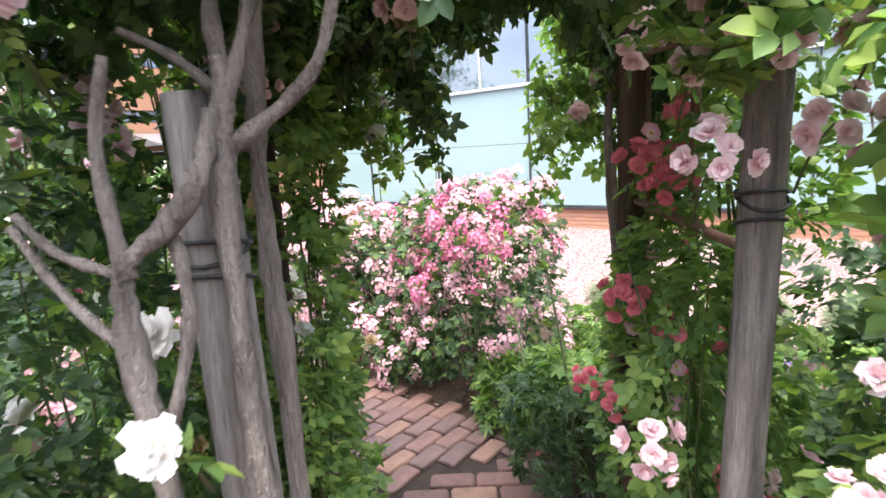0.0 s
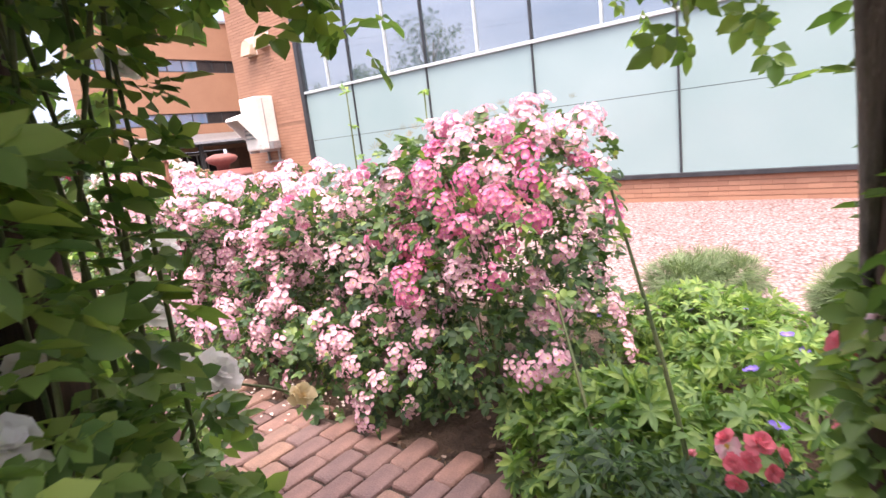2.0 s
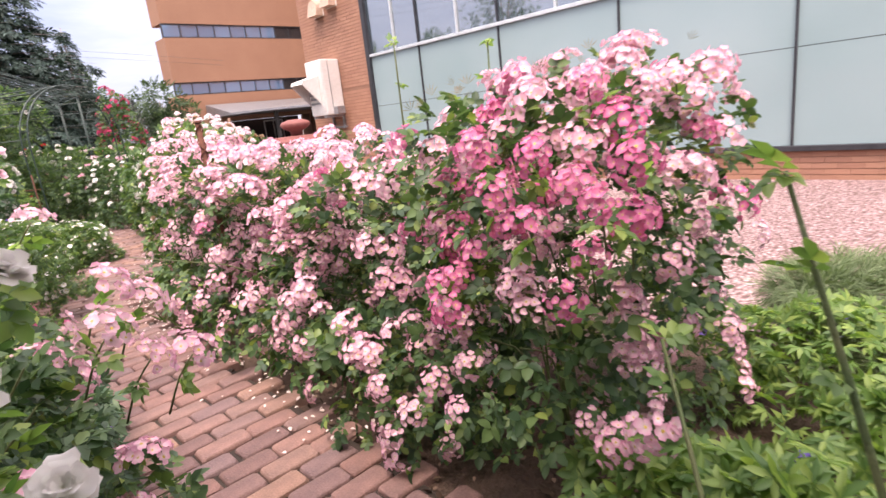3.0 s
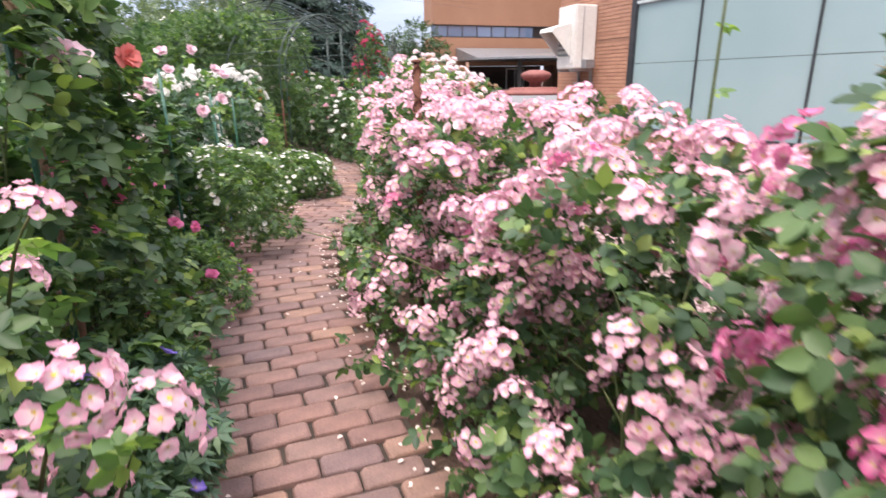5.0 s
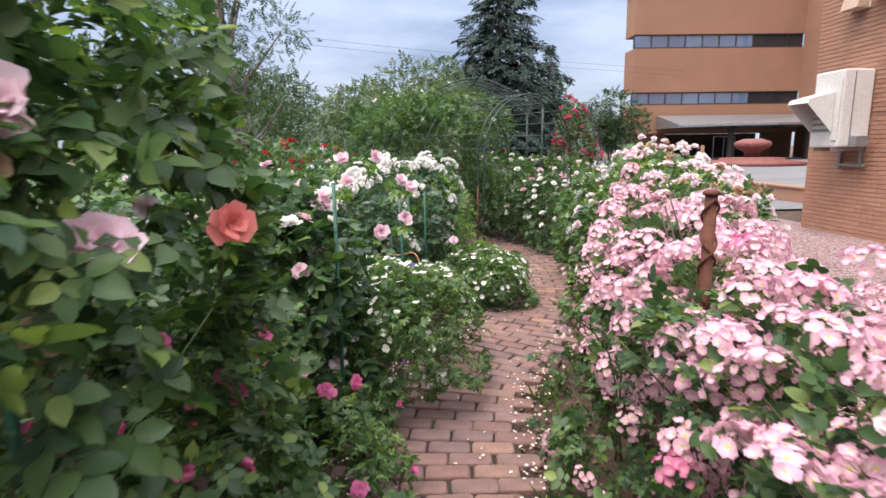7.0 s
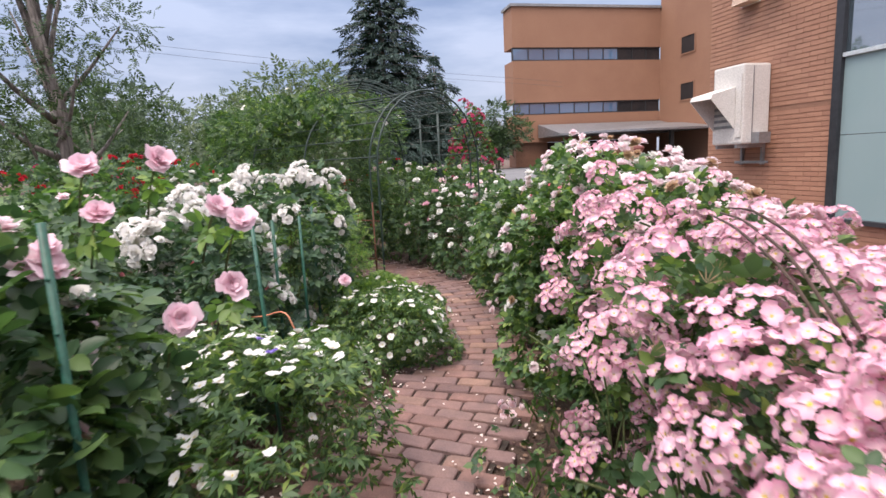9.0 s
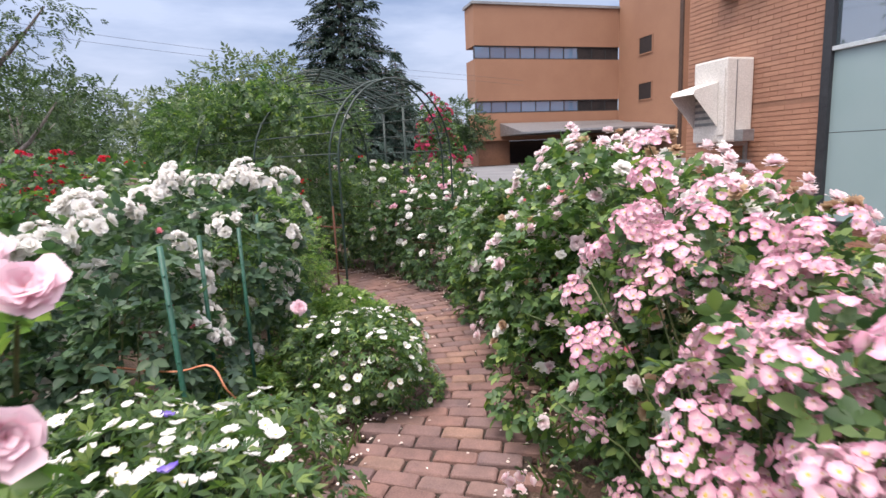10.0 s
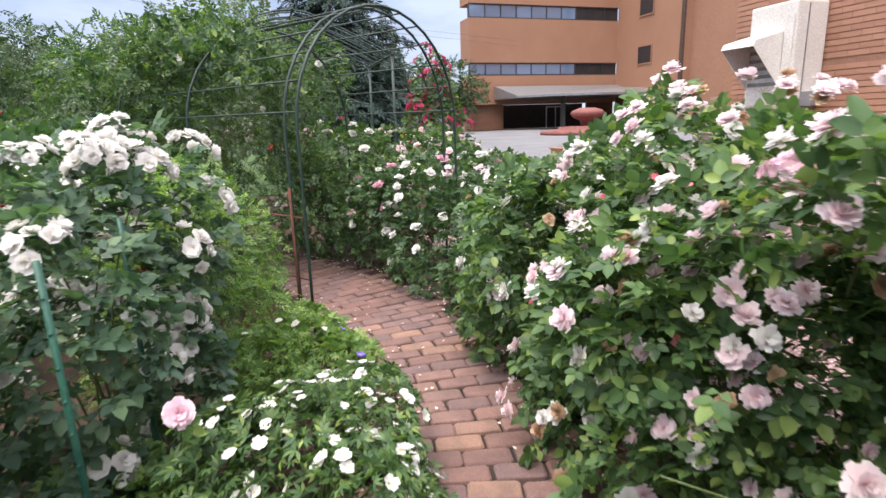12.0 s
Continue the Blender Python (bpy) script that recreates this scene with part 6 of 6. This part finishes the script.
for x, y, h, lean in ((-6.75, 1.75, 1.14, (-0.04, -0.04)), (-7.75, 1.88, 1.08, (0.02, 0)), (-7.35, 1.75, 1.1, (0, 0)), (-8.2, 1.95, 1.1, (0.0, 0.0)), (-3.72, 1.3, 1.7, (0.0, 0.0)), (-5.4, 1.5, 1.3, (0, 0))):
    stake(x, y, h, "green_paint", "green coated garden stake among the roses", 0.009, lean)
stake(-3.8, 1.3, 1.62, "lath", "brown wooden stake in the climbing rose", 0.011)
stake(-9.68, 2.52, 1.0, "rust", "rusty rod by the arch", 0.008)
stake(-8.9, 4.9, 1.45, "lath", "slim brown post among the roses", 0.02)

rp = thing("lattice_post", -4.5, 2.74, 0, "rusty patterned iron post in the pink hedge", "post")
part("core", tubes("core", [([(0, 0, 0), (0, 0, 0.6), (0, 0, 1.3)], 0.018)], G["rust"], 8), None, rp)
rows = []
for sgn in (1, -1):
    rows.append(([(0.022 * math.cos(sgn * a), 0.022 * math.sin(sgn * a), 0.5 + 0.79 * a / 31.4) for a in np.linspace(0, 31.4, 70)], 0.004))
part("spiral", tubes("spiral", rows, G["rust"], 5), None, rp)
part("cap", lathe([(0.024, 1.3), (0.025, 1.308), (0.015, 1.316)], 10), G["rust"], rp)

# ---- iron arch over the bend ----
A1, A2 = np.array((-9.72, 2.6)), np.array((-10.6, 3.9))
along = np.array((-0.828, -0.56))
arch = thing("garden_arch", *((A1 + A2) / 2), 0, "dark green iron garden arch with scrolls over the path", "arch")
AO = np.array((*((A1 + A2) / 2), 0))


def hoop(shift, r=0.012, spring=1.35, rise=0.78):
    a, b = A1 + along * shift, A2 + along * shift
    c, half = (a + b) / 2, (b - a) / 2
    pts = [(*a, 0), (*a, 0.5), (*a, 1.0)]
    for t in np.linspace(0, math.pi, 17):
        q = c - half * math.cos(t)
        pts.append((*q, spring + rise * math.sin(t)))
    pts += [(*b, 1.0), (*b, 0.5), (*b, 0)]
    return [np.array(p) - AO for p in pts]


for s in (0.0, 0.12, 1.3, 2.5):
    part("hoop", tubes("hoop", [(hoop(s), 0.01)], G["iron"], 8), None, arch)
for t in np.linspace(0.12, math.pi - 0.12, 13):
    c, half = (A1 + A2) / 2, (A2 - A1) / 2
    q = c - half * math.cos(t)
    z = 1.35 + 0.78 * math.sin(t)
    part("purlin", tubes("purlin", [([np.array((*q, z)) - AO, np.array((*(q + along * 1.25), z)) - AO, np.array((*(q + along * 2.5), z)) - AO], 0.006)], G["iron"], 5), None, arch)
for s in (-1, 1):
    c, half = (A1 + A2) / 2, (A2 - A1) / 2
    k = c + half * 0.55
    pts = []
    for a in np.linspace(0, 5.2, 20):
        rr = 0.14 * (1 - a / 6.5)
        pts.append(np.array((*(k + half / np.linalg.norm(half) * s * (0.14 - rr * math.cos(a))), 1.62 + rr * math.sin(a) * 1.3)) - AO)
    part("scroll", tubes("scroll", [(pts, 0.006)], G["iron"], 5), None, arch)
for s in (0.4, 0.8):
    for a in (A1, A2):
        p0, p1 = np.array((*a, s)), np.array((*(a + along * 2.5), s))
        part("side_rail", tubes("side_rail", [([p0 - AO, (p0 + p1) / 2 - AO, p1 - AO], 0.006)], G["rust"], 5), None, arch)
bush("climber", "pale green climber heaped over the iron arch", "climber", -11.9, 2.0, 0.95, 1.1, 2.4, 4600, 0.07, [("double", "white", 8, 0.03)], "spray", "leaf_rose", 10, 8, 401, low=-0.5)
roof_foliage("climber", "fresh green climber shoots on the iron arch", [tuple(A1 + along * 0.5), tuple(A1 + along * 2.6), tuple((A1 + A2) / 2 + along * 2.6), tuple((A1 + A2) / 2 + along * 0.9)], 1.85, 2.2, 700, 0.055, [("double", "white", 4, 0.03)], 37, "leaf_rose")
bush("climbing_rose", "pillar of crimson pink climbing rose", "climbing rose", -15.2, 5.15, 0.55, 0.5, 2.45, 1300, 0.06, [("posy", "crimson", 60, 0.07)], mounds=7, seed=408, mat="leaf_rose")

# wire vault behind the arch, grown over on one flank
vault = thing("wire_pergola", -15.2, 2.7, 0, "dark wire pergola vault behind the arch, half overgrown", "pergola")
RIB = spline([(0, -2.6, 1.35), (0, -1.9, 1.85), (0, -0.9, 2.5), (0, 0.14, 2.86), (0, 0.9, 2.62), (0, 1.55, 2.3)], 22)
for i in range(9):
    part("wire", tubes("wire", [(RIB + (0.9 - 0.22 * i, 0, 0.012 * math.sin(i * 2.3)), 0.011)], G["iron"], 5), None, vault)
for k, r in ((3, 0.016), (13, 0.016), (21, 0.02)):
    part("purlin", tubes("purlin", [([RIB[k] + (0.95, 0, 0), RIB[k], RIB[k] + (-0.95, 0, 0)], r)], G["iron"], 6), None, vault)
for x in (0.9, -0.9):
    for k in (0, 21):
        part("post", tubes("post", [([(x, RIB[k][1], 0), (x, RIB[k][1], RIB[k][2] / 2), (x, RIB[k][1], RIB[k][2])], 0.022)], G["iron"], 7), None, vault)
roof_foliage("climber", "dark fine-leaved climber hanging under the pergola's wires", [(-14.2, 0.2), (-16.2, 0.2), (-16.2, 1.75), (-14.2, 1.75)], 1.7, 2.45, 1500, 0.075, [("double", "white", 3, 0.03)], 44, "leaf_deep")
bush("climber", "feathery pale climber with tiny white flowers on the pergola", "climber", -15.6, 1.6, 1.2, 1.5, 2.95, 3000, 0.09, [("single", "white", 60, 0.035)], "spray", "leaf_willow", 9, 4, 402, low=0.0, depth=0.25)

bench = thing("garden_bench", -20.5, 6.6, 0, "white wrought-iron garden bench with a lattice back", "bench")
B = []
for i in range(9):
    u = -0.7 + 1.4 * i / 8
    B.append(([(0, u - 0.08, 0.45), (0, u, 0.75), (0, u + 0.08, 1.0)], 0.012))
    B.append(([(0, u + 0.08, 0.45), (0, u, 0.75), (0, u - 0.08, 1.0)], 0.012))
part("lattice_back", tubes("lattice_back", B, G["white_metal"], 5), None, bench)
part("top_rail", tubes("top_rail", [(spline([(0, -0.8, 0.4), (0, -0.75, 0.95), (0, 0, 1.08), (0, 0.75, 0.95), (0, 0.8, 0.4)], 16), 0.02)], G["white_metal"], 6), None, bench)
part("seat", boxes((0, -0.75, 0.42, 0.45, 0.75, 0.45), bevel=0.008), G["white_metal"], bench)
for x in (0.02, 0.4):
    for y in (-0.7, 0.7):
        part("leg", tubes("leg", [([(x, y, 0), (x, y, 0.2), (x, y, 0.42)], 0.016)], G["white_metal"], 6), None, bench)

hose = thing("twine", -6.95, 1.75, 0.34, "orange twine across the plants", "twine")
part("cord", tubes("cord", [(spline([(-0.35, -0.5, 0.3), (0.0, -0.1, 0.33), (0.08, 0.05, 0.36), (0.12, 0.1, 0.28), (0.05, 0.13, 0.2)], 18) , 0.0035)], G["orange_hose"], 6), None, hose)


# ---- trees and distance ----
def spruce(x, y, h, r, seed, n):
    g = np.random.default_rng(seed)
    e = thing("spruce", x, y, 0, "tall dark blue-green spruce tree", "tree")
    part("trunk", tubes("trunk", [([(0, 0, 0), (0, 0, h * 0.5), (0, 0, h)], [h * 0.02, h * 0.012, 0.02])], G["bark"], 8), None, e)
    P, N, rows = [], [], []
    levels = 30
    for i in range(levels):
        f = (i + g.random() * 0.5) / levels
        z = h * (0.05 + 0.94 * f)
        reach = r * (1 - f) ** 0.8 * g.uniform(0.8, 1.12) + 0.1
        m = int(13 - 6 * f)
        for k in range(m):
            a = 2 * math.pi * (k + g.random()) / m
            L = reach * g.uniform(0.7, 1.1)
            d = np.array((math.cos(a), math.sin(a), 0))
            rows.append(([(0, 0, z), tuple(d * L * 0.5 + (0, 0, z - 0.05 * L)), tuple(d * L + (0, 0, z - 0.12 * L))], [0.03, 0.02, 0.006]))
            q = max(3, int(n * L / (r * 12)))
            for _ in range(q):
                t = g.uniform(0.12, 1.0)
                side = g.normal(0, 0.13 * L)
                P.append(d * L * t + np.array((-d[1], d[0], 0)) * side + (0, 0, z - 0.14 * L * t * t - 0.35 * abs(side) + g.normal(0, 0.04)))
                N.append(d * 0.8 + np.array((-d[1], d[0], 0)) * np.sign(side) * 0.5 + (0, 0, 0.1 - 0.25 * t))
    N = np.array(N)
    N /= np.linalg.norm(N, axis=1)[:, None]
    part("branchwork", tubes("branches", rows, G["bark"], 4), None, e)
    part("needles", foliage("needles", np.array(P), N, h * 0.03, "needle", G["needle"], wild=0.25, droop=0.3), None, e)


spruce(-37, 6.2, 13.2, 5.6, 5, 560)
spruce(-47, 11.4, 9.6, 2.6, 6, 220)
spruce(-62, 19.0, 6.0, 1.9, 7, 90)


def tree(x, y, h, r, seed, n, mat="leaf_tree", leaf="spray", size=0.16, label="broadleaved tree behind the garden", airy=0.3):
    g = np.random.default_rng(seed)
    e = thing("tree", x, y, 0, label, "tree")
    rows = [([(0, 0, 0), (g.normal(0, 0.1), g.normal(0, 0.1), h * 0.35), (g.normal(0, 0.2), g.normal(0, 0.2), h * 0.75)], [h * 0.022, h * 0.016, h * 0.006])]
    C, R = [], []
    for i in range(13):
        a = i * 2.4 + g.normal(0, 0.3)
        f = (i + 0.5) / 13
        d = r * (0.75 * math.sin(math.pi * (0.2 + 0.75 * f)) * g.uniform(0.45, 1.0))
        c = np.array((d * math.cos(a), d * math.sin(a), h * (0.32 + 0.56 * f)))
        C.append(c)
        k = r * g.uniform(0.3, 0.48)
        R.append((k, k, k * 0.72))
        rows.append((spline([(0, 0, h * (0.18 + 0.4 * f)), tuple(c * (0.5, 0.5, 1) - (0, 0, 0.12 * h)), tuple(c)], 6), np.linspace(h * 0.009, h * 0.002, 6)))
    part("trunk", tubes("trunk", rows, G["bark"], 6, 0.15, seed), None, e)
    P, N = on_mounds(np.array(C), np.array(R), n, seed, airy, -0.9)
    part("crown", foliage("crown", P, N, size, leaf, G[mat], wild=0.7, droop=0.3, vary=0.45), None, e)


tree(-15.3, -2.4, 6.8, 2.3, 11, 1700, size=0.12, airy=0.4, label="tall airy broadleaved tree with open crown")
tree(-20, -3.6, 3.6, 2.2, 12, 700, size=0.22)
tree(-23, -0.6, 3.8, 2.2, 13, 900, "leaf_willow", size=0.21, label="pale grey-green willow-like tree")
tree(-19, 1.6, 4.1, 2.0, 14, 1100, "leaf_willow", size=0.19, label="pale grey-green willow-like tree")
tree(-27, 3.2, 4.6, 2.4, 15, 600, size=0.3)
tree(-34, -7, 6.0, 3.4, 16, 800, size=0.38)
tree(-30, -14, 7.0, 3.8, 17, 800, size=0.38)
tree(-45, -3, 6.5, 3.4, 18, 700, size=0.42)
for i in range(9):
    y = -30 + i * 6.6
    tree(-72 + (i % 3) * 3, y, 7.0 + (i * 37 % 5) * 0.6, 4.2, 30 + i, 420, size=0.7, label="distant green broadleaved tree behind the yard")
tree(-60, 15.5, 5.6, 2.6, 51, 600, size=0.42, label="distant green broadleaved tree behind the yard")
tree(-66, 22.5, 5.2, 2.4, 52, 600, size=0.42, label="distant green broadleaved tree behind the yard")
for i in range(5):
    tree(14 - i * 4.5, -9 - (i % 2) * 3, 6.5, 3.6, 60 + i, 400, size=0.55, label="broadleaved tree beyond the beds")

for i, dz in enumerate((0.0, 0.5)):
    w = thing("overhead_wire", -40, -30, 0, "thin dark overhead wire against the sky", "wire")
    part("cable", tubes("cable", [(spline([(15, -15, 12.4 + dz), (-5, 22, 9.3 + dz), (-24, 60, 9.0 + dz)], 20), 0.01)], G["alu"], 4), None, w)
